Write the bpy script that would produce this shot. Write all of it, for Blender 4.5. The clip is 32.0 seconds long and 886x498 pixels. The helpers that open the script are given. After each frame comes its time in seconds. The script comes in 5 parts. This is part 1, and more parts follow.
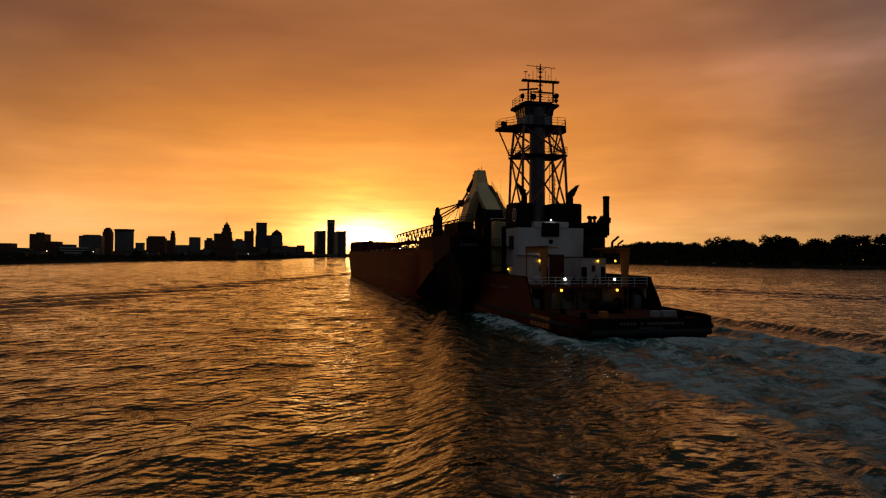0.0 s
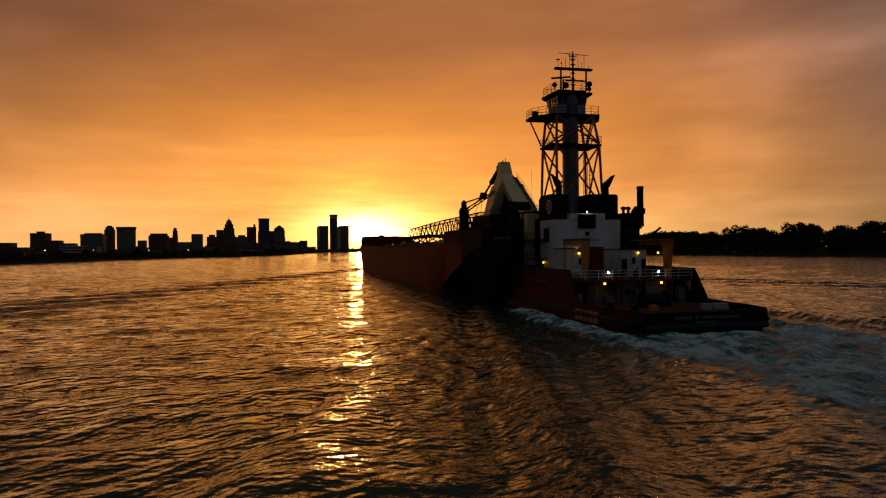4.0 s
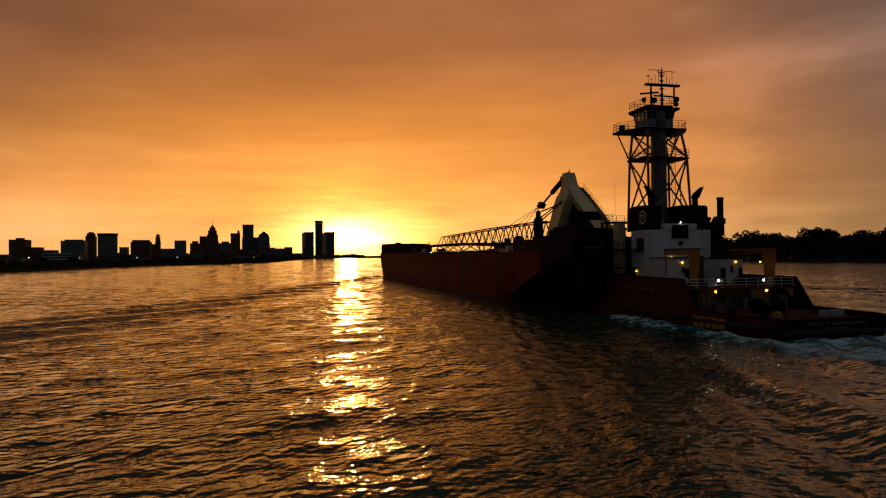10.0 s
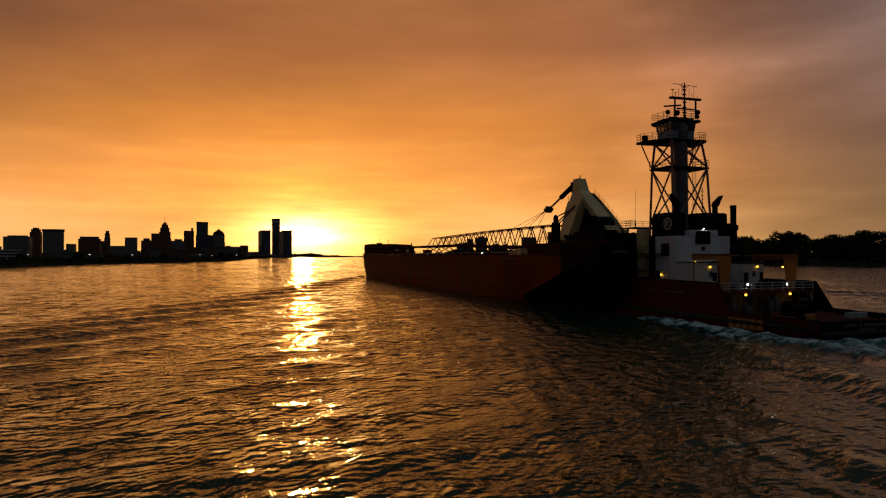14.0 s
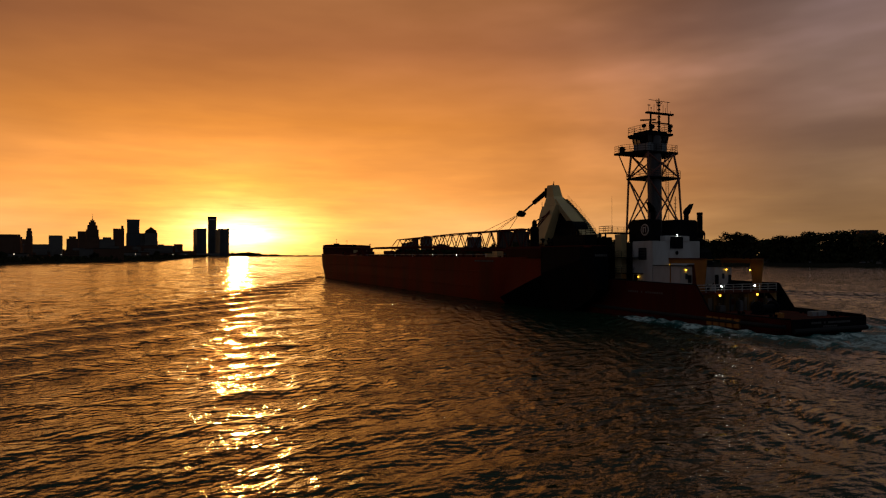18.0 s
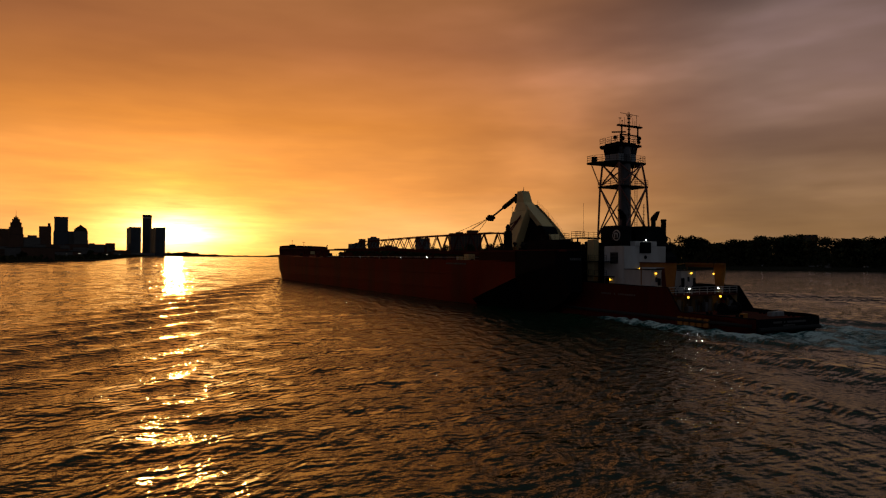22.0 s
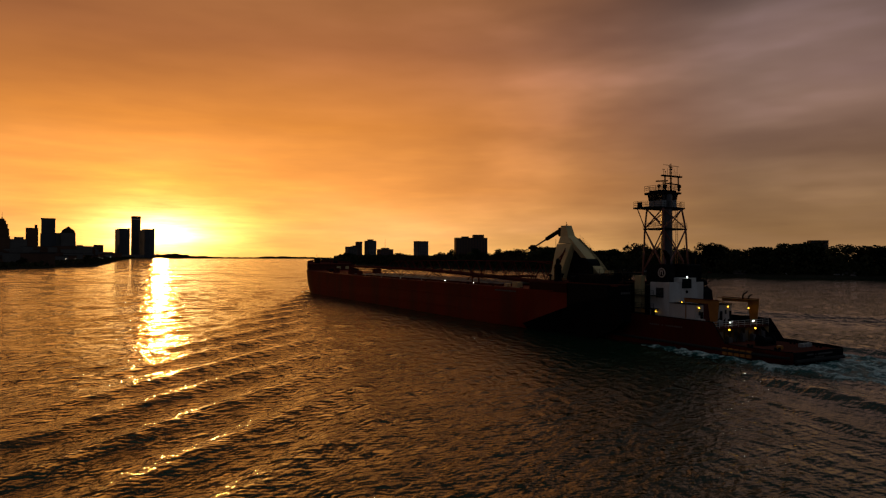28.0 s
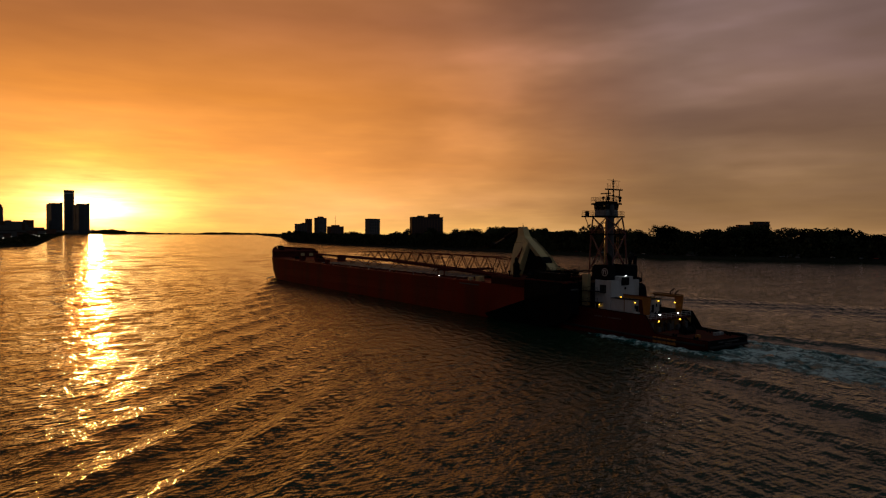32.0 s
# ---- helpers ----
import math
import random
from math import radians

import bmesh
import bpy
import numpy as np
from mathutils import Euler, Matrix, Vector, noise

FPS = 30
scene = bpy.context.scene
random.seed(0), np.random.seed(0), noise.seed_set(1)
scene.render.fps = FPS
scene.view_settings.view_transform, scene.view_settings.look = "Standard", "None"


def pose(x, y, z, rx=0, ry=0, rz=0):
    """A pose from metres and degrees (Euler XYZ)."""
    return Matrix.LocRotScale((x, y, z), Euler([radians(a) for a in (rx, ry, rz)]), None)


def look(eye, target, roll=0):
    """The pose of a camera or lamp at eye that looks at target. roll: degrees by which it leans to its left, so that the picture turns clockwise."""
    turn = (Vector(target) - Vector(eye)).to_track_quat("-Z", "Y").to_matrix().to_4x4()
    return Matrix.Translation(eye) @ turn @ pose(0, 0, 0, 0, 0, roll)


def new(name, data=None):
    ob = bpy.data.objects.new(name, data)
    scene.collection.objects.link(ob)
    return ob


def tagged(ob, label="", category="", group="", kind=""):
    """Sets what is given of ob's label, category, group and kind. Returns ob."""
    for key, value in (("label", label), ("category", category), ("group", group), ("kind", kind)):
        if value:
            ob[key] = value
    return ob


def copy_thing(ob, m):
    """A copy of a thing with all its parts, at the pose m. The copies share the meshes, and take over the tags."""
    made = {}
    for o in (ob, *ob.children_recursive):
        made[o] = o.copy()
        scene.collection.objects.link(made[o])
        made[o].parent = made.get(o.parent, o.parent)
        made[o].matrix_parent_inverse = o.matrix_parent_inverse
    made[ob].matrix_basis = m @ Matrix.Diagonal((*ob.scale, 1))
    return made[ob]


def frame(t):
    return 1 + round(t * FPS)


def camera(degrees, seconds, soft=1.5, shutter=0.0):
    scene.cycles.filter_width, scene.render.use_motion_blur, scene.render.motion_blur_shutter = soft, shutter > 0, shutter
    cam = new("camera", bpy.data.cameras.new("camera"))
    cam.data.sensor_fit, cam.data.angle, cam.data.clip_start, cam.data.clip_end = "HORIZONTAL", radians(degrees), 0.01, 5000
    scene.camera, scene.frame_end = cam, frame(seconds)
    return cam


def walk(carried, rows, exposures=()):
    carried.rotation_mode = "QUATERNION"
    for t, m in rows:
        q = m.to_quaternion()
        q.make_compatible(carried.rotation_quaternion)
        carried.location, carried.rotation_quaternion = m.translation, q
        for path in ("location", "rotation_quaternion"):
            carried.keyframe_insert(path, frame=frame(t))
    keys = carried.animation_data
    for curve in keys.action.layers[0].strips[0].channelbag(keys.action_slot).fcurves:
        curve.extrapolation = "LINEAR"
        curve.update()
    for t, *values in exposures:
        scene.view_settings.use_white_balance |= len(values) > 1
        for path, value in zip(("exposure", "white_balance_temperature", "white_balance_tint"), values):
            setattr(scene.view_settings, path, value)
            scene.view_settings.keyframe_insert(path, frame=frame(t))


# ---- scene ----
SPEED = 5.0  # the tow's way, metres a second, along +y
cam = camera(68.5, 32.0, soft=1.25)


def flown(t, x, y, z, yaw, pitch, roll):
    a, b = radians(yaw), radians(pitch)
    eye = Vector((x, y + SPEED * t, z))
    way = Vector((-math.sin(a) * math.cos(b), math.cos(a) * math.cos(b), math.sin(b)))
    return t, look(eye, eye + 100 * way, roll)


walk(cam, [flown(*row) for row in (
    (0, -34.06, -58.49, 8.09, -12.483, 0.692, 0.372),
    (0.5, -34.01, -57.88, 8.06, -12.432, 0.298, 0.302),
    (1, -34.09, -57.34, 8.03, -12.398, 0.122, 0.139),
    (1.5, -34.32, -56.90, 8.01, -12.389, 0.114, -0.001),
    (2, -34.73, -56.55, 8.02, -12.367, 0.091, -0.105),
    (2.5, -35.29, -56.25, 8.05, -12.335, 0.074, -0.187),
    (3, -36.03, -55.97, 8.10, -12.321, 0.065, -0.313),
    (3.5, -36.86, -55.69, 8.17, -12.305, 0.076, -0.397),
    (5.5, -41.12, -55.02, 8.42, -12.313, 0.195, -0.737),
    (6, -42.39, -54.97, 8.44, -12.361, 0.253, -0.769),
    (6.5, -43.61, -55.10, 8.43, -12.498, 0.336, -0.735),
    (7, -44.92, -55.20, 8.45, -12.648, 0.391, -0.663),
    (7.5, -46.32, -55.22, 8.49, -12.812, 0.447, -0.679),
    (8, -47.81, -55.16, 8.54, -13.001, 0.501, -0.608),
    (8.5, -49.40, -55.03, 8.61, -13.183, 0.515, -0.585),
    (9, -51.03, -54.85, 8.70, -13.378, 0.541, -0.568),
    (9.5, -52.66, -54.67, 8.78, -13.576, 0.591, -0.611),
    (10, -54.24, -54.60, 8.85, -13.778, 0.621, -0.606),
    (10.5, -55.73, -54.71, 8.89, -14.149, 0.638, -0.451),
    (11, -57.25, -54.81, 8.92, -14.584, 0.628, -0.331),
    (11.5, -58.85, -54.78, 8.97, -15.062, 0.622, -0.231),
    (12, -60.46, -54.66, 9.03, -15.541, 0.616, -0.195),
    (12.5, -62.02, -54.51, 9.09, -16.045, 0.638, -0.143),
    (13, -63.48, -54.39, 9.16, -16.558, 0.626, -0.121),
    (13.5, -64.88, -54.32, 9.24, -17.082, 0.629, -0.126),
    (14, -66.19, -54.38, 9.31, -17.566, 0.598, -0.111),
    (14.5, -67.46, -54.54, 9.39, -18.107, 0.588, -0.103),
    (16.5, -72.08, -55.21, 9.84, -20.985, 0.508, -0.141),
    (17, -73.28, -55.36, 9.91, -21.597, 0.524, -0.102),
    (17.5, -74.43, -55.62, 9.93, -22.255, 0.493, -0.084),
    (18, -75.53, -55.83, 9.95, -22.840, 0.537, -0.024),
    (18.5, -76.57, -55.99, 9.99, -23.471, 0.522, 0.023),
    (19, -77.59, -56.06, 10.05, -24.117, 0.542, 0.039),
    (19.5, -78.58, -56.09, 10.13, -24.778, 0.535, 0.080),
    (20, -79.57, -56.12, 10.18, -25.404, 0.572, 0.115),
    (20.5, -80.51, -56.27, 10.17, -26.101, 0.565, 0.153),
    (21, -81.46, -56.35, 10.17, -26.730, 0.607, 0.278),
    (21.5, -82.36, -56.39, 10.18, -27.372, 0.639, 0.335),
    (22, -83.23, -56.43, 10.24, -27.888, 0.659, 0.321),
    (22.5, -84.09, -56.45, 10.37, -28.099, 0.638, 0.354),
    (23, -84.97, -56.50, 10.56, -28.264, 0.632, 0.328),
    (23.5, -85.95, -56.62, 10.85, -28.405, 0.587, 0.274),
    (24, -87.14, -56.82, 11.21, -28.445, 0.558, 0.144),
    (24.5, -88.59, -57.17, 11.64, -28.486, 0.606, 0.309),
    (25, -90.27, -57.60, 12.13, -28.461, 0.686, 0.375),
    (25.5, -92.09, -58.12, 12.68, -28.430, 0.706, 0.453),
    (27.5, -101.77, -61.76, 16.05, -28.678, 0.683, 0.293),
    (28, -104.37, -62.72, 16.92, -28.996, 0.711, 0.287),
    (28.5, -106.91, -63.82, 17.77, -29.596, 0.718, 0.229),
    (29, -109.33, -65.04, 18.60, -30.169, 0.742, 0.195),
    (29.5, -111.55, -66.43, 19.41, -30.780, 0.501, 0.298),
    (30, -113.56, -68.02, 20.18, -31.270, 0.250, 0.291),
    (30.5, -115.36, -69.85, 20.92, -31.967, -0.212, 0.290),
    (31, -117.01, -71.88, 21.62, -32.557, -0.651, 0.315),
    (31.5, -118.54, -74.02, 22.29, -33.155, -1.035, 0.299),
    (32, -120.03, -76.23, 22.96, -33.802, -1.425, 0.398),
)])

# ---------------------------------------------------------------- light
SUN_AZ, SUN_EL = radians(5.45), radians(1.9)
TO_SUN = Vector((math.sin(SUN_AZ) * math.cos(SUN_EL), math.cos(SUN_AZ) * math.cos(SUN_EL), math.sin(SUN_EL)))
scene.view_settings.exposure = 0.0

sun = new("sun", bpy.data.lights.new("sun", "SUN"))
sun.data.energy, sun.data.angle, sun.data.color = 0.35, radians(1.3), (1.0, 0.46, 0.09)
sun.matrix_basis = look((0, 0, 60), Vector((0, 0, 60)) - TO_SUN)


class Tree:
    """Short hand for shader nodes."""

    def __init__(self, tree):
        self.t = tree
        tree.nodes.clear()

    def put(self, value, socket):
        if isinstance(value, bpy.types.NodeSocket):
            self.t.links.new(value, socket)
        elif value is not None:
            if isinstance(value, (tuple, list)) and socket.type == "RGBA" and len(value) == 3:
                value = (*value, 1)
            socket.default_value = value

    def node(self, kind, ins=()):
        n = self.t.nodes.new(kind)
        for k, v in dict(ins).items():
            self.put(v, n.inputs[k])
        return n

    def math(self, op, a, b=None, c=None, clamp=False):
        n = self.node("ShaderNodeMath")
        n.operation, n.use_clamp = op, clamp
        for i, v in enumerate((a, b, c)):
            self.put(v, n.inputs[i])
        return n.outputs[0]

    def vec(self, op, a, b=None):
        n = self.node("ShaderNodeVectorMath")
        n.operation = op
        for i, v in enumerate((a, b)):
            self.put(v, n.inputs[i])
        return n.outputs["Value"] if op in ("DOT_PRODUCT", "LENGTH") else n.outputs[0]

    def mix(self, f, a, b, blend="MIX"):
        n = self.node("ShaderNodeMix")
        n.data_type, n.blend_type = "RGBA", blend
        self.put(f, n.inputs[0])
        self.put(a, n.inputs[6])
        self.put(b, n.inputs[7])
        return n.outputs[2]

    def ramp(self, f, stops):
        n = self.node("ShaderNodeValToRGB", {0: f})
        e = n.color_ramp.elements
        while len(e) < len(stops):
            e.new(0.5)
        for el, (p, c) in zip(e, stops):
            el.position = p
            el.color = (*c, 1) if len(c) == 3 else c
        return n.outputs[0]

    def noise(self, vec, scale, detail=3, rough=0.5):
        n = self.node("ShaderNodeTexNoise", {"Vector": vec, "Scale": scale, "Detail": detail, "Roughness": rough})
        return n.outputs[0]

    def remap(self, v, a, b, c=0.0, d=1.0, soft=False):
        n = self.node("ShaderNodeMapRange", {0: v, 1: a, 2: b, 3: c, 4: d})
        n.interpolation_type = "SMOOTHSTEP" if soft else "LINEAR"
        return n.outputs[0]


def sky():
    """A smoky, high overcast at sunset: bright and orange over the sun, grey-mauve away from it, dim behind."""
    w = bpy.data.worlds.new("sunset_sky")
    w.use_nodes = True
    scene.world = w
    T = Tree(w.node_tree)
    d = T.node("ShaderNodeTexCoord").outputs["Generated"]
    sep = T.node("ShaderNodeSeparateXYZ", {0: d})
    x, y, z = sep.outputs
    zc = T.math("MAXIMUM", z, 0.0)
    flat = T.vec("NORMALIZE", T.node("ShaderNodeCombineXYZ", {0: x, 1: y}).outputs[0])
    side = T.vec("DOT_PRODUCT", flat, (math.sin(SUN_AZ), math.cos(SUN_AZ), 0))
    el = T.math("POWER", zc, 0.5)
    # unseen dark ring added to deepen the water, pale zenith added for the foam
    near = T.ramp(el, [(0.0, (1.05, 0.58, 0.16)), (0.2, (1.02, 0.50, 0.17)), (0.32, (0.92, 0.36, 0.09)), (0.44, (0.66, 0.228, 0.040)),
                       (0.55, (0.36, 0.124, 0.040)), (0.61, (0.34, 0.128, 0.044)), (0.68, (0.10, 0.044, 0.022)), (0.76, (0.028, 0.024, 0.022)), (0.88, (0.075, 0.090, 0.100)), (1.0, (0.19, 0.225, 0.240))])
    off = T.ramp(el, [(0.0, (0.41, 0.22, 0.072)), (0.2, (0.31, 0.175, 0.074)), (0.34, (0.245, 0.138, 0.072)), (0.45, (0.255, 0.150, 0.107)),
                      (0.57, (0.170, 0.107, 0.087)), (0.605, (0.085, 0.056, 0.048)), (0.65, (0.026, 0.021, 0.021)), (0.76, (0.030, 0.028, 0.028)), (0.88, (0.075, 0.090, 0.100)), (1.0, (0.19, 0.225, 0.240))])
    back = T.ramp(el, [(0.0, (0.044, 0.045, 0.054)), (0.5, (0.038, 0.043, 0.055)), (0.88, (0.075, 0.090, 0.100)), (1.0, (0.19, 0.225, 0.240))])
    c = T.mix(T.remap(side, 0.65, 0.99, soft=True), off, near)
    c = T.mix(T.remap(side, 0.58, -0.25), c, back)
    # long cloud streaks at two sizes
    long = T.vec("MULTIPLY", d, (2.2, 2.2, 9.0))
    n1 = T.noise(long, 1.2, 4, 0.5)
    n2 = T.noise(T.vec("MULTIPLY", d, (5.0, 5.0, 46.0)), 1.4, 5, 0.6)
    c = T.mix(1.0, c, T.ramp(n1, [(0.3, (0.80, 0.77, 0.77)), (0.5, (1.0, 1.0, 1.0)), (0.72, (1.20, 1.23, 1.40))]), "MULTIPLY")
    n3 = T.noise(T.vec("ADD", T.vec("MULTIPLY", d, (2.0, 2.0, 13.0)), T.vec("MULTIPLY", d, (3.0, 0.0, 0.0))), 1.2, 3, 0.45)
    c = T.mix(T.remap(side, 0.98, 0.8, soft=True), c, T.mix(1.0, c, T.ramp(n3, [(0.36, (0.84, 0.82, 0.82)), (0.52, (1, 1, 1)), (0.68, (1.30, 1.32, 1.42))]), "MULTIPLY"))
    low = T.remap(z, 0.24, 0.03, 0.0, 1.0)
    c = T.mix(low, c, T.mix(1.0, c, T.ramp(n2, [(0.35, (0.93, 0.93, 0.95)), (0.55, (1, 1, 1)), (0.75, (1.12, 1.14, 1.08))]), "MULTIPLY"))
    # the glow round the veiled sun, wider than it is high
    squashed = T.vec("NORMALIZE", T.vec("MULTIPLY", d, (1.0, 1.0, 2.3)))
    aim = Vector((TO_SUN.x, TO_SUN.y, TO_SUN.z * 2.3)).normalized()
    p = T.math("MAXIMUM", T.vec("DOT_PRODUCT", squashed, tuple(aim)), 0.0)
    ragged = T.math("MULTIPLY", T.remap(n2, 0.3, 0.75, 0.45, 1.75), T.remap(n1, 0.3, 0.7, 0.8, 1.2))
    for power, tint in ((1500, (4.6, 3.1, 1.4)), (380, (2.6, 1.6, 0.68)), (110, (0.74, 0.32, 0.02)), (20, (0.16, 0.07, 0.004))):
        c = T.mix(1.0, c, T.mix(1.0, T.math("MULTIPLY", T.math("POWER", p, power), ragged), tint, "MULTIPLY"), "ADD")
    # duller towards the upper left
    dull = T.math("MULTIPLY", T.remap(x, 0.02, -0.36, soft=True), T.remap(z, 0.06, 0.26, soft=True))
    c = T.mix(dull, c, T.mix(1.0, c, (0.63, 0.65, 0.74), "MULTIPLY"))
    c = T.mix(1.0, c, T.mix(T.remap(side, 0.65, 0.99, soft=True), (1.0, 0.98, 1.0), (1.0, 0.955, 0.84)), "MULTIPLY")
    c = T.mix(T.remap(z, 0.0, -0.02), c, (0.03, 0.022, 0.018))
    base = T.node("ShaderNodeTexSky")
    base.sky_type, base.sun_disc, base.sun_elevation, base.sun_rotation, base.dust_density = "NISHITA", False, SUN_EL, SUN_AZ, 4.0
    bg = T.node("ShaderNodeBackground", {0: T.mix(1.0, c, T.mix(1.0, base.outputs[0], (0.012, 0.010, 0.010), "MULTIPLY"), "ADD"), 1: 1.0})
    T.t.links.new(bg.outputs[0], T.node("ShaderNodeOutputWorld").inputs[0])


sky()

# ---------------------------------------------------------------- materials
def paint(name, colour, rough=0.5, metal=0.0, wear=0.25, scale=1.5, bump=0.02, worn=None, streaks=False, shine=0.25):
    """Weathered paint or plain stuff: large stains, fine grain, slight relief."""
    m = bpy.data.materials.new(name)
    m.use_nodes = True
    T = Tree(m.node_tree)
    pos = T.node("ShaderNodeTexCoord").outputs["Object"]
    vary = T.node("ShaderNodeObjectInfo").outputs["Random"]
    big = T.noise(T.vec("MULTIPLY", pos, (1, 1, 0.25) if streaks else (1, 1, 1)), scale * 0.4, 5, 0.6)
    fine = T.noise(pos, scale * 9, 3, 0.6)
    dark = tuple(c * 0.55 for c in colour) if worn is None else worn
    c = T.mix(T.math("MULTIPLY", T.remap(big, 0.42, 0.75), wear * 2, clamp=True), colour, dark)
    c = T.mix(1.0, c, T.ramp(fine, [(0.2, (0.86, 0.86, 0.86)), (0.8, (1.1, 1.1, 1.1))]), "MULTIPLY")
    c = T.mix(1.0, c, T.ramp(vary, [(0.0, (0.92, 0.92, 0.92)), (1.0, (1.06, 1.06, 1.06))]), "MULTIPLY")
    b = T.node("ShaderNodeBump", {"Strength": 0.4, "Distance": bump, "Height": T.math("ADD", big, T.math("MULTIPLY", fine, 0.3))})
    p = T.node("ShaderNodeBsdfPrincipled", {"Base Color": c, "Metallic": metal, "Roughness": T.remap(fine, 0.2, 0.8, rough * 0.85, min(1.0, rough * 1.2)), "Specular IOR Level": shine, "Normal": b.outputs[0]})
    T.t.links.new(p.outputs[0], T.node("ShaderNodeOutputMaterial").inputs[0])
    return m


def glow(name, colour, strength):
    m = bpy.data.materials.new(name)
    m.use_nodes = True
    T = Tree(m.node_tree)
    e = T.node("ShaderNodeEmission", {0: colour, 1: strength})
    T.t.links.new(e.outputs[0], T.node("ShaderNodeOutputMaterial").inputs[0])
    return m


# hull red darkened to carry the shade at the barge's stern
SHADED_RED = paint("shaded_red", (0.045, 0.010, 0.008), 0.7, wear=0.5, scale=0.4, shine=0.04, streaks=True)
DULL_GREY = paint("dull_grey_lettering", (0.14, 0.13, 0.12), 0.7, wear=0.4, scale=2.0, shine=0.05)
HULL_RED = paint("hull_red", (0.21, 0.024, 0.011), 0.6, wear=0.6, scale=0.35, worn=(0.13, 0.030, 0.016), streaks=True, shine=0.04)
DECK_RED = paint("deck_red", (0.10, 0.026, 0.018), 0.8, wear=0.5, scale=0.6, worn=(0.05, 0.03, 0.022), shine=0.0)
TOWER_RED = paint("tower_red", (0.22, 0.07, 0.05), 0.3, wear=0.3, scale=1.0, shine=0.45)
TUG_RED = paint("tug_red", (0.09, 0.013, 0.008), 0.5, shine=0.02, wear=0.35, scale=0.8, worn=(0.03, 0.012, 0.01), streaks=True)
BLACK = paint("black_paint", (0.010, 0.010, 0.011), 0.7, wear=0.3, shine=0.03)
# white dimmed to grey, which carries the backlit shade of the wheelhouse
GREY_WHITE = paint("dimmed_white", (0.34, 0.34, 0.33), 0.6, wear=0.3, scale=0.9, shine=0.1)
WHITE = paint("white_paint", (0.64, 0.61, 0.57), 0.5, wear=0.4, scale=0.9, worn=(0.38, 0.31, 0.24), streaks=True)
CREAM = paint("cream_paint", (0.68, 0.51, 0.22), 0.5, wear=0.35, scale=0.5, worn=(0.34, 0.24, 0.15), streaks=True)
BUFF = paint("buff_paint", (0.40, 0.17, 0.03), 0.5, wear=0.3, scale=0.8, worn=(0.25, 0.10, 0.03))
DULL_BUFF = paint("dull_buff", (0.20, 0.13, 0.05), 0.7, wear=0.8, scale=1.2, worn=(0.03, 0.025, 0.02), streaks=True, shine=0.05)
RUST_RED = paint("red_oxide", (0.11, 0.028, 0.02), 0.75, wear=0.4, scale=1.0, shine=0.0)
STEEL = paint("grey_steel", (0.16, 0.16, 0.16), 0.45, 0.4, wear=0.3)
RUBBER = paint("black_rubber", (0.02, 0.02, 0.02), 0.85, wear=0.3)
LAND = paint("bank_soil", (0.028, 0.026, 0.018), 0.95, wear=0.5, scale=0.05, bump=0.3, shine=0.0)
BARK = paint("bark", (0.10, 0.075, 0.05), 0.9, wear=0.5, scale=1.0)
CONCRETE = paint("city_concrete", (0.15, 0.135, 0.12), 0.8, wear=0.4, scale=0.05, bump=0.02, shine=0.03)
BRICK = paint("city_brick", (0.14, 0.075, 0.05), 0.85, wear=0.4, scale=0.05, bump=0.02, shine=0.03)
GLASSY = paint("city_glass_wall", (0.07, 0.075, 0.08), 0.22, wear=0.3, scale=0.05, bump=0.01)
ROOFING = paint("dark_roofing", (0.05, 0.046, 0.042), 0.95, wear=0.4, scale=0.3, shine=0.0)
IRON = paint("dark_grey_iron", (0.085, 0.082, 0.08), 0.24, wear=0.4, scale=0.7, shine=0.5, streaks=True)
WINDOW = paint("window_pane", (0.03, 0.035, 0.04), 0.08, wear=0.1, bump=0.0, shine=0.5)
def clear_glass():
    m = bpy.data.materials.new("clear_glass")
    m.use_nodes = True
    T = Tree(m.node_tree)
    gloss = T.node("ShaderNodeBsdfGlossy", {"Color": (1, 1, 1), "Roughness": 0.03})
    mix = T.node("ShaderNodeMixShader", {0: T.node("ShaderNodeFresnel", {"IOR": 1.45}).outputs[0], 1: T.node("ShaderNodeBsdfTransparent", {"Color": (0.42, 0.43, 0.42)}).outputs[0], 2: gloss.outputs[0]})
    T.t.links.new(mix.outputs[0], T.node("ShaderNodeOutputMaterial").inputs[0])
    return m


GLASS = clear_glass()
LAMP_WHITE = glow("floodlight_glow", (0.92, 1.0, 0.94), 60.0)
LAMP_AMBER = glow("amber_lamp_glow", (1.0, 0.52, 0.04), 4.5)
HATCH_GREY = paint("hatch_grey", (0.16, 0.155, 0.15), 0.45, wear=0.4, scale=0.8, shine=0.3)
LAMP_TOWN = glow("town_lamp_glow", (1.0, 0.85, 0.6), 5.0)
PALE = paint("pale_concrete", (0.5, 0.47, 0.42), 0.8, wear=0.4, scale=0.2, shine=0.05)


def leaves():
    m = bpy.data.materials.new("foliage")
    m.use_nodes = True
    T = Tree(m.node_tree)
    isl = T.node("ShaderNodeNewGeometry").outputs["Random Per Island"]
    vary = T.node("ShaderNodeObjectInfo").outputs["Random"]
    c = T.mix(isl, (0.016, 0.022, 0.008), (0.035, 0.038, 0.014))
    c = T.mix(T.math("MULTIPLY", vary, 0.5), c, (0.04, 0.034, 0.015))
    p = T.node("ShaderNodeBsdfPrincipled", {"Base Color": c, "Roughness": 0.85, "Specular IOR Level": 0.1})
    T.t.links.new(p.outputs[0], T.node("ShaderNodeOutputMaterial").inputs[0])
    return m


LEAF = leaves()


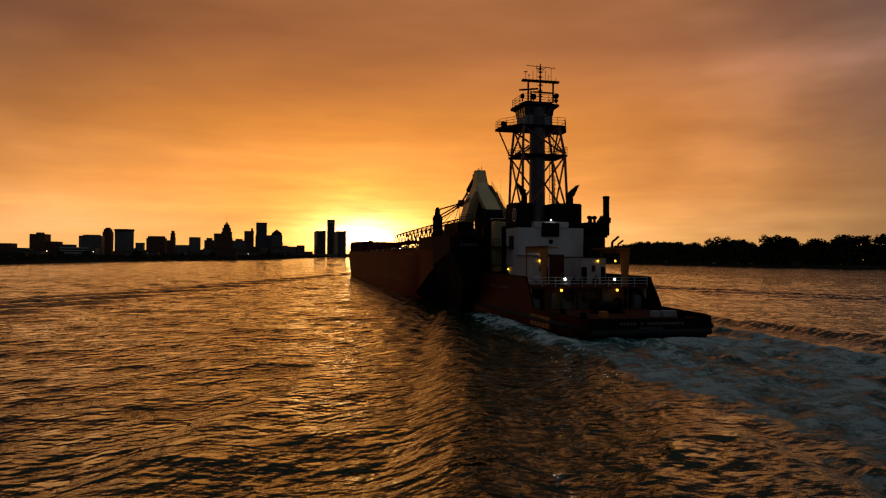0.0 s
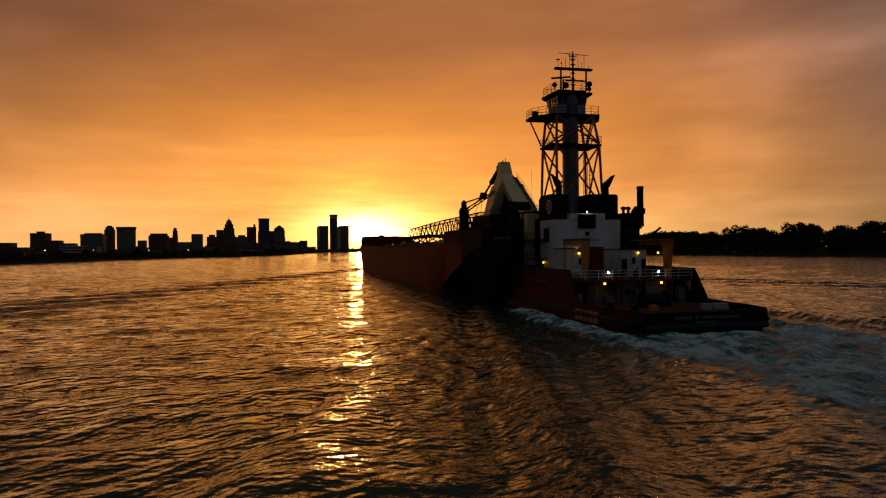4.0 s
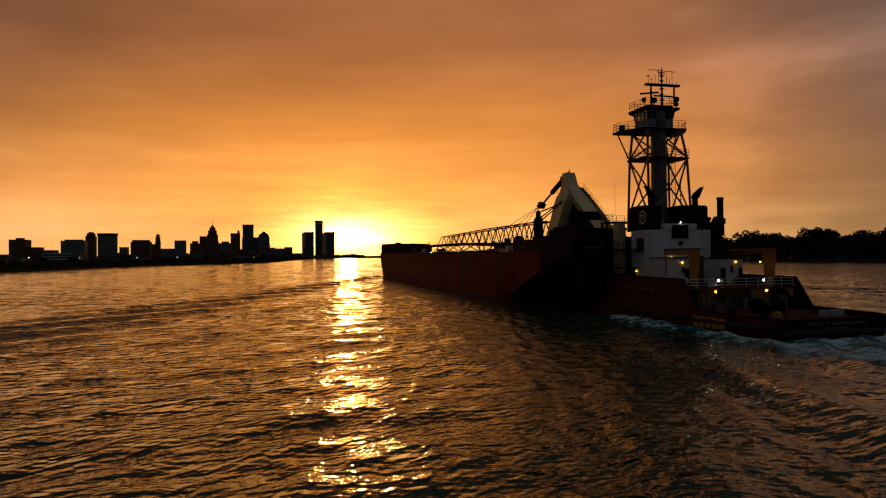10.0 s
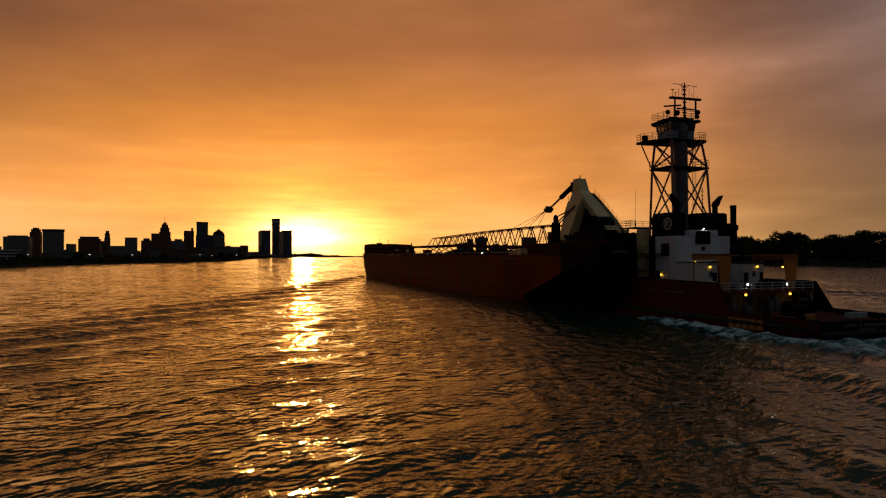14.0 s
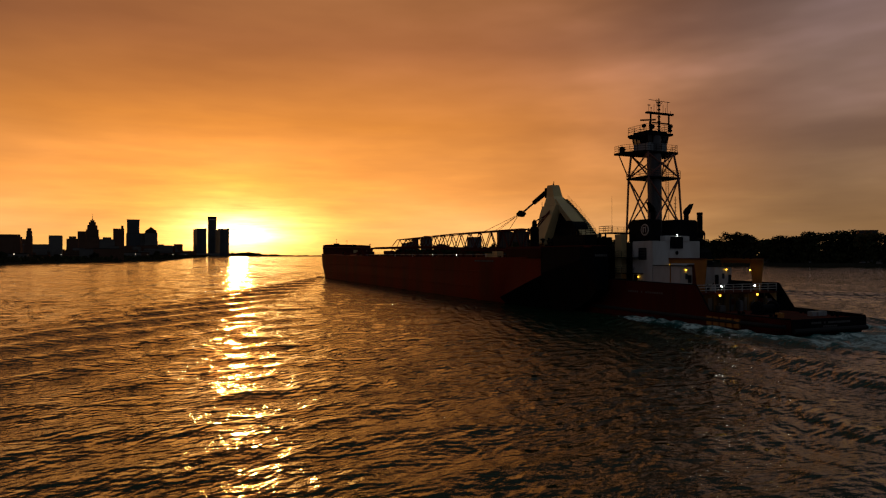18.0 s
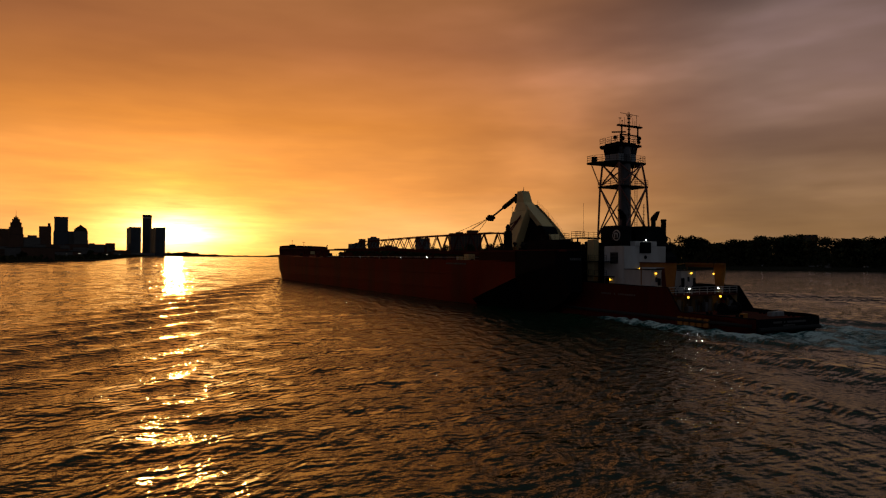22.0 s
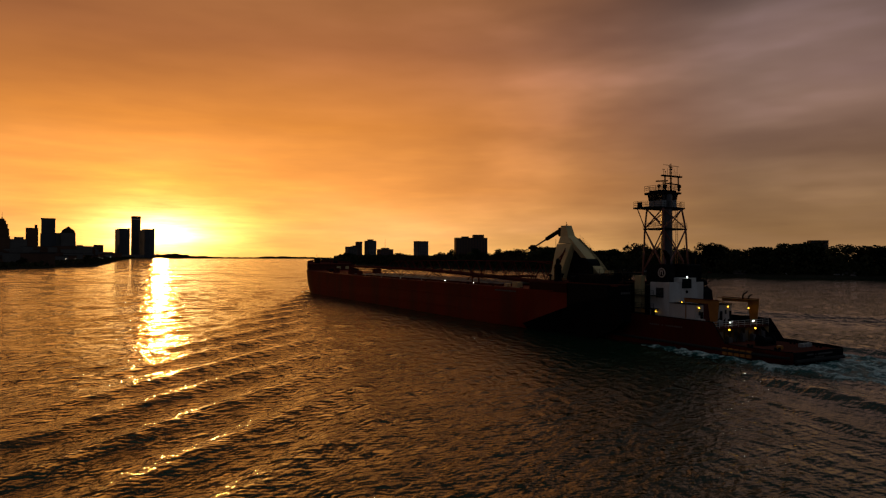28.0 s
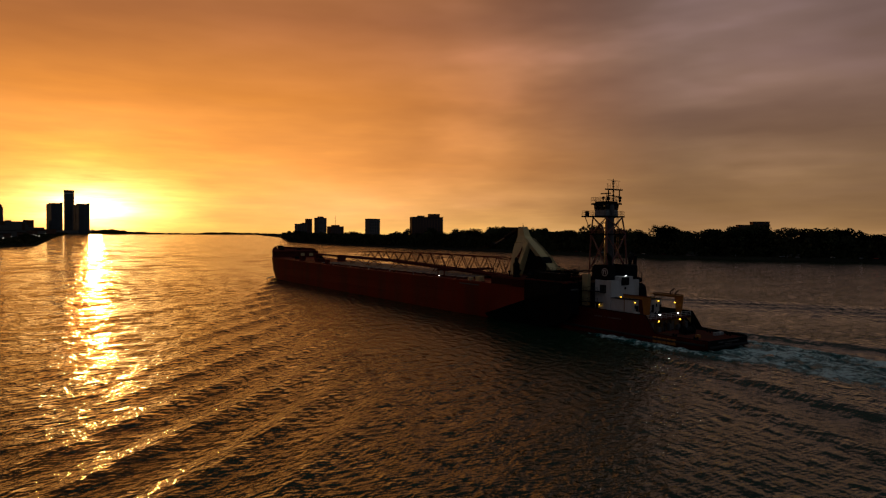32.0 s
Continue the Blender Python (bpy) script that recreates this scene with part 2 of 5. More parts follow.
# ---------------------------------------------------------------- mesh helpers
def part(name, bm, material, parent=None, label="", smooth=False):
    me = bpy.data.meshes.new(name)
    if smooth:
        for f in bm.faces:
            f.smooth = True
        for e in bm.edges:
            e.smooth = len(e.link_faces) == 2 and e.calc_face_angle(0) < 0.6
    bm.to_mesh(me)
    bm.free()
    mats = material if isinstance(material, (list, tuple)) else [material]
    for m in mats:
        me.materials.append(m)
    ob = new(name, me)
    if parent is not None:
        ob.parent = parent
    if label:
        ob["label"] = label
    return ob


def thing(name, label, category, group="", kind="", m=None):
    ob = new(name)
    if m is not None:
        ob.matrix_basis = m
    return tagged(ob, label, category, group, kind)


def box(bm, x0, y0, z0, x1, y1, z1, bevel=0.0):
    r = bmesh.ops.create_cube(bm, size=1, matrix=Matrix.Translation(((x0 + x1) / 2, (y0 + y1) / 2, (z0 + z1) / 2)) @ Matrix.Diagonal((abs(x1 - x0), abs(y1 - y0), abs(z1 - z0), 1)))
    if bevel:
        es = {e for v in r["verts"] for e in v.link_edges}
        bmesh.ops.bevel(bm, geom=list(es), offset=bevel, segments=2, affect="EDGES", clamp_overlap=True)
    return bm


def boxed(*a, **k):
    return box(bmesh.new(), *a, **k)


def rod(bm, a, b, r, r2=None, n=8, caps=True):
    a, b = Vector(a), Vector(b)
    way = b - a
    m = Matrix.Translation((a + b) / 2) @ way.to_track_quat("Z", "Y").to_matrix().to_4x4()
    bmesh.ops.create_cone(bm, cap_ends=caps, segments=n, radius1=r, radius2=r if r2 is None else r2, depth=way.length, matrix=m)
    return bm


def rods(pairs, r, n=6):
    bm = bmesh.new()
    for a, b in pairs:
        rod(bm, a, b, r, n=n)
    return bm


def ball(bm, p, r, sx=1, sy=1, sz=1, n=10):
    bmesh.ops.create_uvsphere(bm, u_segments=n, v_segments=max(6, n // 2 + 2), radius=r, matrix=Matrix.Translation(p) @ Matrix.Diagonal((sx, sy, sz, 1)))
    return bm


def slab(bm, outline, axis, a, b):
    """A prism: a flat outline in the two other axes, from a to b along axis (0 x, 1 y, 2 z)."""
    def at(u, v, w):
        return {0: (w, u, v), 1: (u, w, v), 2: (u, v, w)}[axis]
    lo = [bm.verts.new(at(u, v, a)) for u, v in outline]
    hi = [bm.verts.new(at(u, v, b)) for u, v in outline]
    n = len(outline)
    fs = [bm.faces.new(lo[::-1]), bm.faces.new(hi)]
    fs += [bm.faces.new((lo[i], lo[(i + 1) % n], hi[(i + 1) % n], hi[i])) for i in range(n)]
    bmesh.ops.recalc_face_normals(bm, faces=fs)
    return bm


def loft(bm, rings, closed=False, cap=True):
    """Skin over rings of equal length."""
    vs = [[bm.verts.new(p) for p in r] for r in rings]
    n = len(vs[0])
    for r, s in zip(vs, vs[1:]):
        for i in range(n if closed else n - 1):
            j = (i + 1) % n
            bm.faces.new((r[i], r[j], s[j], s[i]))
    if cap:
        bm.faces.new(vs[0][::-1])
        bm.faces.new(vs[-1])
    bmesh.ops.recalc_face_normals(bm, faces=bm.faces[:])
    return bm


def tube(points, r, n=6):
    """One bent pipe through the points."""
    pts = [Vector(p) for p in points]
    rings = []
    for i, p in enumerate(pts):
        way = (pts[min(i + 1, len(pts) - 1)] - pts[max(i - 1, 0)]).normalized()
        q = way.to_track_quat("Z", "Y")
        rings.append([p + q @ Vector((r * math.cos(6.2832 * k / n), r * math.sin(6.2832 * k / n), 0)) for k in range(n)])
    return loft(bmesh.new(), rings, closed=True)


def railing(parent, points, height=1.05, gap=1.6, r=0.035, material=STEEL, rails=3, name="railing"):
    """Posts and rails along a line of points."""
    bm = bmesh.new()
    for a, b in zip(points, points[1:]):
        a, b = Vector(a), Vector(b)
        n = max(1, round((b - a).length / gap))
        for i in range(n + 1):
            p = a.lerp(b, i / n)
            rod(bm, p, p + Vector((0, 0, height)), r, n=5)
        for k in range(rails):
            up = Vector((0, 0, height * (k + 1) / rails))
            rod(bm, a + up, b + up, r * 0.9, n=5)
    return part(name, bm, material, parent)


def ladder(parent, a, b, side=(1, 0, 0), width=0.5, step=0.32, material=STEEL, r=0.03):
    a, b, s = Vector(a), Vector(b), Vector(side).normalized() * width / 2
    bm = bmesh.new()
    rod(bm, a - s, b - s, r, n=5)
    rod(bm, a + s, b + s, r, n=5)
    n = int((b - a).length / step)
    for i in range(1, n):
        p = a.lerp(b, i / n)
        rod(bm, p - s, p + s, r * 0.7, n=4)
    return part("ladder", bm, material, parent)

# ---------------------------------------------------------------- water
RIPPLE = 0.051  # steepness of each train of small waves
DRIFT = Vector((0.35, -1.1, 0))  # how the wind waves run


def wave_field(x, y, seed, count, lo, hi, slope, toward, spread):
    """Wind waves: many trains of random length and phase round one direction."""
    rng = np.random.RandomState(seed)
    z = np.zeros_like(x)
    for _ in range(count):
        lam = math.exp(rng.uniform(math.log(lo), math.log(hi)))
        a = toward + rng.normal(0, spread)
        k = 2 * math.pi / lam
        ph = k * (math.cos(a) * x + math.sin(a) * y) + rng.uniform(0, 6.283)
        s = np.sin(ph + 0.35 * np.sin(ph))
        z += slope * lam / 6.283 * s
    return z


def water_nodes(T, where):
    """The ripples: short wind-wave trains with sharpened crests, long swells and fine grain tilt the surface's own normal."""
    bend = T.node("ShaderNodeTexNoise", {"Vector": where, "Scale": 0.085, "Detail": 2.0}).outputs["Color"]
    there = T.vec("ADD", where, T.vec("MULTIPLY", bend, (4.0, 4.0, 0.0)))
    sx = sy = None
    rng = random.Random(31)
    trains = 24
    for i in range(trains):
        lam = 0.42 * (3.4 / 0.42) ** ((i + rng.uniform(0, 1)) / trains)
        a = -1.26 + rng.gauss(0, 0.75)
        k = 2 * math.pi / lam
        kx, ky = k * math.cos(a), k * math.sin(a)
        ph = T.math("ADD", T.vec("DOT_PRODUCT", there, (kx, ky, 0.0)), rng.uniform(0, 6.28))
        lean = T.math("MULTIPLY", T.math("SINE", ph), T.math("MULTIPLY_ADD", T.math("COSINE", ph), 0.7, 1.0))
        steep = RIPPLE
        gx, gy = T.math("MULTIPLY", lean, steep * math.cos(a)), T.math("MULTIPLY", lean, steep * math.sin(a))
        sx = gx if sx is None else T.math("ADD", sx, gx)
        sy = gy if sy is None else T.math("ADD", sy, gy)
    gust = T.remap(T.noise(where, 0.03, 4, 0.55), 0.35, 0.65, 0.6, 1.3)
    sx, sy = T.math("MULTIPLY", sx, gust), T.math("MULTIPLY", sy, gust)
    for scale, step, amp, detail, stretch in ((0.05, 2.0, 0.5, 2, (0.6, 1.1, 1.0)), (2.4, 0.04, 0.085, 3, (0.8, 1.1, 1.0))):
        def height(off):
            return T.noise(T.vec("MULTIPLY", T.vec("ADD", where, off), stretch), scale, detail, 0.55)
        h0 = height((0, 0, 0))
        sx = T.math("ADD", sx, T.math("MULTIPLY", T.math("SUBTRACT", h0, height((step, 0, 0))), amp / step))
        sy = T.math("ADD", sy, T.math("MULTIPLY", T.math("SUBTRACT", h0, height((0, step, 0))), amp / step))
    own = T.node("ShaderNodeNewGeometry").outputs["Normal"]
    return T.vec("NORMALIZE", T.vec("ADD", own, T.node("ShaderNodeCombineXYZ", {0: sx, 1: sy}).outputs[0]))


def make_water():
    m = bpy.data.materials.new("river_water")
    m.use_nodes = True
    T = Tree(m.node_tree)
    where = T.node("ShaderNodeTexCoord").outputs["Object"]
    p = T.node("ShaderNodeBsdfPrincipled", {"Base Color": (0.006, 0.022, 0.010), "Roughness": 0.055, "IOR": 1.333, "Specular IOR Level": 0.5, "Specular Tint": (0.85, 0.75, 0.53), "Normal": water_nodes(T, where)})
    T.t.links.new(p.outputs[0], T.node("ShaderNodeOutputMaterial").inputs[0])

    def grow(start, end, step, most):
        """Rows that open out from one step to a wider one."""
        out = [start]
        while abs(out[-1] - start) < abs(end - start):
            out.append(out[-1] + math.copysign(step, end - start))
            step = min(step * 1.03, most)
        return out[1:]

    def axis(lo, hi, fine, lo2, hi2, mid, lo3, hi3, most):
        a = [lo3 - d for d in (9000, 3500, 1400, 500, 180, 60)] + grow(lo2, lo3, mid, most)[::-1] + list(np.arange(lo2, lo - mid / 2, mid))
        return np.array(a + list(np.arange(lo, hi, fine)) + list(np.arange(hi, hi2, mid)) + grow(hi2, hi3, mid, most) + [hi3 + d for d in (60, 180, 500, 1400, 3500, 9000)])

    xs, ys = axis(-190, 50, 0.75, -300, 190, 1.3, -1000, 1400, 14.0), axis(-60, 230, 0.75, -61, 560, 1.3, -120, 4700, 8.0)
    X, Y = np.meshgrid(xs, ys)
    fade = np.clip((X + 300) / 60, 0, 1) * np.clip((190 - X) / 60, 0, 1) * np.clip((Y + 70) / 10, 0, 1) * np.clip((560 - Y) / 160, 0, 1)
    close = np.clip((X + 190) / 30, 0, 1) * np.clip((50 - X) / 30, 0, 1) * np.clip((230 - Y) / 60, 0, 1)
    open_reach = np.clip((X + 1000) / 60, 0, 1) * np.clip((1400 - X) / 60, 0, 1) * np.clip((4700 - Y) / 100, 0, 1) * np.clip((Y + 120) / 50, 0, 1)
    Z = fade * wave_field(X, Y, 5, 24, 4.0, 10.0, 0.017, -1.25, 0.42) + close * wave_field(X, Y, 9, 18, 2.3, 4.0, 0.020, -1.2, 0.5)
    Z += (1 - fade) * open_reach * wave_field(X, Y, 6, 16, 16.0, 40.0, 0.013, -1.35, 0.3)
    co = np.stack([X, Y, Z], -1).reshape(-1, 3)
    nx, ny = len(xs), len(ys)
    i = (np.arange(ny - 1)[:, None] * nx + np.arange(nx - 1)).ravel()
    me = bpy.data.meshes.new("water")
    me.from_pydata(co.tolist(), [], np.stack([i, i + 1, i + nx + 1, i + nx], 1).tolist())
    me.polygons.foreach_set("use_smooth", np.ones(len(me.polygons), bool))
    me.materials.append(m)
    ob = new("water", me)
    return tagged(ob, "dark rippled river water glinting orange at sunset", "river", kind="structure")


WATER = make_water()


def wake_height(X, Y):
    """The tow's own waves in its own space: diverging bow and stern crests, foam and the churned race."""
    Z = np.zeros_like(X)
    M = np.zeros_like(X)
    for yb, xb, amp, lam, lead, width, reach, way in ((246, 8, 0.55, 9.5, 20.0, 4.0, 330, 43), (46, 9, 0.60, 12.0, 14.5, 6.0, 190, 76), (6, 5, 0.16, 8.0, 19.0, 5.0, 130, 50)):
        th = radians(way)
        for side in (-1, 1):
            u, v = side * X - xb, yb - Y  # out from the side, back from the source
            back = np.maximum(v, 0.1)
            ang = np.degrees(np.arctan2(np.maximum(u, 0), back))
            env = np.exp(-((ang - lead) / width) ** 2) * np.clip(v / 14, 0, 1) * np.clip(u / 5, 0, 1) / np.sqrt(1 + back / 90) * np.clip((reach - v) / 80, 0, 1)
            wob = 0.5 * np.sin(X * 0.045 + yb) + 0.5 * np.sin(Y * 0.05 + 1.3 * yb)
            ph = 2 * math.pi / lam * (math.sin(th) * u - math.cos(th) * v) + wob
            Z += amp * env * (np.cos(ph) + 0.3 * np.cos(2 * ph))
            M = np.maximum(M, np.clip(env * 6, 0, 1))
    return Z, M


def make_wake():
    m = bpy.data.materials.new("wake_water")
    m.use_nodes = True
    T = Tree(m.node_tree)
    tc = T.node("ShaderNodeTexCoord")
    still = T.node("ShaderNodeTexCoord")
    still.object = WATER
    where = still.outputs["Object"]
    bump = water_nodes(T, where)
    # foam where the mesh says that the water is churned, broken up by lacy noise
    churn = T.node("ShaderNodeAttribute")
    churn.attribute_name = "foam"
    lace = T.noise(T.vec("MULTIPLY", where, (1.0, 0.55, 1.0)), 0.24, 5, 0.6)
    lace2 = T.noise(where, 0.8, 8, 0.78)
    billow = T.math("ADD", T.math("MULTIPLY", T.math("SUBTRACT", lace, 0.5), 6.0), T.math("MULTIPLY", T.math("SUBTRACT", lace2, 0.5), 9.0))
    fac = churn.outputs["Fac"]
    gate = T.remap(fac, 0.03, 0.3)
    cover = T.math("MULTIPLY", gate, T.remap(T.math("ADD", T.math("MULTIPLY", fac, 1.3), billow), 0.8, 1.8))
    froth = T.node("ShaderNodeBump", {"Strength": T.remap(cover, 0.0, 0.5, 0.0, 1.0), "Distance": 1.5, "Height": T.math("ADD", lace, lace2), "Normal": bump})
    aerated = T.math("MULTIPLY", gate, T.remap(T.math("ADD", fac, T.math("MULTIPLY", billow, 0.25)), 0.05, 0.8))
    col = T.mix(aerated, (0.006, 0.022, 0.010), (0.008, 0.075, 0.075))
    # cyan cast painted into the foam to offset the orange sky light
    col = T.mix(cover, col, (0.80, 0.98, 0.94))
    gloss = T.math("MULTIPLY", T.remap(aerated, 0.0, 0.8, 0.5, 0.05), T.remap(cover, 0.0, 0.4, 1.0, 0.1))
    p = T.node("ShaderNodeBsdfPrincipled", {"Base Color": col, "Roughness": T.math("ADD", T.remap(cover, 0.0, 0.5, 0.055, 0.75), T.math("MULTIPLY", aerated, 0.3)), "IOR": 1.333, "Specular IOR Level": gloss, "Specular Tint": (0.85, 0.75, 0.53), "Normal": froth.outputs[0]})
    T.t.links.new(p.outputs[0], T.node("ShaderNodeOutputMaterial").inputs[0])
    xs, ys = np.arange(-150, 150.1, 0.8), np.arange(-130, 270, 0.8)
    X, Y = np.meshgrid(xs, ys)
    Z, M = wake_height(X, Y)
    ax = np.abs(X)
    # the race behind the stern, and the wash along the tug's and the barge's sides
    aft = np.maximum(-Y, 0)
    half = 8.0 + 0.13 * aft
    race = np.clip((half + 2.5 - ax) / 5, 0, 1) * np.clip((2 - Y) / 5, 0, 1) * (0.58 + 0.40 * np.exp(-aft / 70))
    edge_x = np.where(Y > -5, 11.6 - np.clip(Y, 0, 30) * 0.02, 11.6 - (-5 - Y) * 0.03)
    wash = np.exp(-((ax - edge_x + 1.0) / 1.7) ** 2) * np.clip((31 - Y) / 8, 0, 1) * np.clip((Y + 30) / 26, 0, 1) * 1.15
    stem = 1.0 + np.clip(260 - Y, 0, 24) * 0.56
    bow = np.exp(-((ax - stem) / 1.0) ** 2) * np.clip((260 - Y) / 2, 0, 1) * np.clip((Y - 226) / 14, 0, 1) * 0.6
    foam = np.clip(race + wash + bow, 0, 1)
    M = np.maximum(M, np.clip(foam * 3, 0, 1))
    M = np.maximum(M, np.clip((14 - ax) / 3, 0, 1) * np.clip((40 - Y) / 6, 0, 1) * np.clip((Y + 115) / 30, 0, 1))
    edge = np.clip((150 - ax) / 25, 0, 1) * np.clip((Y + 130) / 40, 0, 1)
    rough = wave_field(X, Y, 11, 22, 2.2, 9.0, 0.015, -1.25, 0.5) + 2.0 * race * wave_field(X, Y, 12, 22, 2.0, 7.0, 0.045, 0.4, 1.6) + wash * 0.35 * (1 + wave_field(X, Y, 14, 12, 2.0, 4.0, 0.3, 1.5, 0.8))
    Z = (Z + 0.2 + rough + 0.15 * race) * M * edge + (M * edge - 1) * 0.5
    hull = (ax < 7) & (Y > 3) | (ax < 11.5) & (Y > 50) & (Y < 225)
    keep = ~hull & (M * edge > 0.02)
    nx, ny = len(xs), len(ys)
    i = (np.arange(ny - 1)[:, None] * nx + np.arange(nx - 1)).ravel()
    quads = np.stack([i, i + 1, i + nx + 1, i + nx], 1)
    quads = quads[keep.ravel()[quads].any(1)]
    used, inv = np.unique(quads, return_inverse=True)
    me = bpy.data.meshes.new("wake")
    me.from_pydata(np.stack([X, Y, Z], -1).reshape(-1, 3)[used].tolist(), [], inv.reshape(-1, 4).tolist())
    me.polygons.foreach_set("use_smooth", np.ones(len(me.polygons), bool))
    at = me.attributes.new("foam", "FLOAT", "POINT")
    at.data.foreach_set("value", foam.ravel()[used].astype(np.float32))
    me.materials.append(m)
    return tagged(new("wake", me), "foaming teal wake and bow waves trailing the tow", "wake", kind="stuff")


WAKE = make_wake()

# ---------------------------------------------------------------- the barge (y forward, x to starboard, z from the waterline)
def make_barge():
    root = thing("barge", "long dark red cargo barge with a lattice unloading boom", "barge")
    # hull: half breadths at deck and waterline, deck height
    st = [(47, 11.9, 6.2, 9.7), (50, 12.1, 7.4, 9.65), (53, 12.22, 8.4, 9.6), (58, 12.3, 9.8, 9.5), (64, 12.3, 11.0, 9.5), (70, 12.3, 11.7, 9.5), (78, 12.3, 12.15, 9.5), (90, 12.3, 12.3, 9.5), (130, 12.3, 12.3, 9.5), (170, 12.3, 12.3, 9.6), (205, 12.3, 12.3, 9.9), (226, 12.3, 12.0, 10.2),
          (233, 12.3, 11.2, 10.3), (236, 12.1, 10.3, 10.4), (239, 11.2, 9.0, 10.5), (245, 8.5, 6.2, 10.7), (251, 5.7, 3.4, 10.9), (257, 2.9, 1.1, 11.1), (260.5, 1.1, 0.25, 11.2), (261.8, 0.2, 0.05, 11.2)]
    rings = []
    for y, bd, bw, zd in st:
        yw = y - max(0.0, (y - 236) / 25) * 4.0
        yk = yw - max(0.0, (y - 236) / 25) * 3
        knuckle = float(np.interp(y, [47, 66, 80], [6.6, 0.6, zd * 0.45]))
        mid = bd if y < 80 else bd * 0.7 + bw * 0.3
        half = [(bd, y, zd), (bd * 0.995, y, zd - 0.25), (mid, y * 0.6 + yw * 0.4, knuckle), (bw, yw, min(0.0, knuckle - 0.5)), (bw * 0.97, yk, -2.2)]
        rings.append([(-a, b, c) for a, b, c in half] + [(a, b, c) for a, b, c in half[::-1]])
    bm = loft(bmesh.new(), rings, closed=True)
    # shade under the raked stern painted black; so is everything below water
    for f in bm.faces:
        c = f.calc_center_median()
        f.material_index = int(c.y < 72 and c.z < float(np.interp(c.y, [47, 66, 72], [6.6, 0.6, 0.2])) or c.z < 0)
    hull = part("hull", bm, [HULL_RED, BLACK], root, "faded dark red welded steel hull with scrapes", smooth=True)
    for side in (-1, 1):
        # the wings of the stern notch that hold the tug
        out = []
        for y, zlo, tuck in ((32.8, 4.2, 10.9), (35.5, 2.4, 10.2), (41, 0.6, 9.2), (48, -2.0, 8.7)):
            a, b = side * 8.5, side * (11.4 if y < 35 else 12.2)
            knuckle = 9.6 - (y - 33) * 0.2
            out.append([(a, y, zlo), (side * tuck, y, zlo), (b, y, knuckle), (b, y, 11.4), (a, y, 11.4)])
        part("notch_wing", loft(bmesh.new(), out, closed=True), BLACK, root, "black stern wing of the barge")
        bm = bmesh.new()
        for k, z in enumerate((3.0, 6.4)):
            rod(bm, (side * 12.33, 76 - 4 * k, z), (side * 12.33, 222, z), 0.11, n=6)
        part("rubbing_strake", bm, HULL_RED, root)
        # rail of pipe along the deck edge
        railing(root, [(side * 12.0, y, 9.4) for y in (64, 80, 100, 120, 140, 167)], 0.8, 3.0, 0.022, RUST_RED, 2)
        # a dozen fairleads and bitts
        for i in range(9):
            y = 66 + i * 12.6
            bm = boxed(side * 11.2 - 0.35, y - 0.6, 8.93, side * 11.2 + 0.35, y + 0.6, 9.1)
            rod(bm, (side * 11.2, y - 0.35, 9.05), (side * 11.2, y - 0.35, 9.7), 0.17, n=8)
            rod(bm, (side * 11.2, y + 0.35, 9.05), (side * 11.2, y + 0.35, 9.7), 0.17, n=8)
            part("bitts", bm, BLACK, root)
        for i in range(7):
            y = 72 + i * 15.5
            bm = bmesh.new()
            rod(bm, (side * 11.5, y, 8.9), (side * 11.5, y, 9.9), 0.05, n=6)
            box(bm, side * 11.5 - 0.14, y - 0.14, 9.9, side * 11.5 + 0.14, y + 0.14, 10.1, 0.03)
            deck_lamp = part("deck_light", bm, WHITE, root, "small white deck lamp on a post")
            if side < 0 and i in (1, 2, 4):
                part("bulb", ball(bmesh.new(), (side * 11.5 - 0.18, y, 10.0), 0.035, n=6), LAMP_WHITE, deck_lamp, "lit bulb")
    # welded plate seams
    seam = None
    for side in (-1, 1):
        for i in range(18):
            if seam is None:
                ob = part("plate_seam", boxed(-0.008, 0, 0.4, 0.008, 0.05, 9.1), HULL_RED, hull)
                seam = ob.data
            else:
                ob = new("plate_seam", seam)
                ob.parent = hull
            ob.location = (side * 12.3, 68 + i * 8.6, 0)
    # main deck and hatches
    bm = slab(bmesh.new(), [(-12.1, 60), (-12.1, 183), (12.1, 183), (12.1, 60)], 2, 8.6, 8.95)
    part("main_deck", bm, DECK_RED, root, "rust red steel weather deck")
    for i in range(18):
        y = 78 + i * 5.9
        bm = boxed(-9.2, y, 8.9, 9.2, y + 3.9, 9.95)
        coaming = part("hatch_coaming", bm, DECK_RED, root)
        bm = boxed(-9.35, y - 0.12, 9.95, 9.35, y + 4.02, 10.12, 0.05)
        for k in range(8):
            x = -7.6 + k * 2.17
            box(bm, x - 0.06, y, 10.12, x + 0.06, y + 3.9, 10.2)
        part("hatch_cover", bm, HATCH_GREY, coaming, "grey steel hatch cover with stiffeners")
    # forecastle
    rings = []
    for y, b, z1 in ((235, 11.5, 13.1), (239, 10.7, 13.5), (245, 8.1, 13.8), (251, 5.3, 14.0), (257, 2.6, 14.15), (260.6, 0.9, 14.25)):
        zd = 10.2 + (y - 235) * 0.03
        rings.append([(-b, y, zd), (-b * 1.02, y + 0.2, z1), (b * 1.02, y + 0.2, z1), (b, y, zd)])
    fore = part("forecastle", loft(bmesh.new(), rings, closed=True), RUST_RED, root, "dark red raised forecastle")
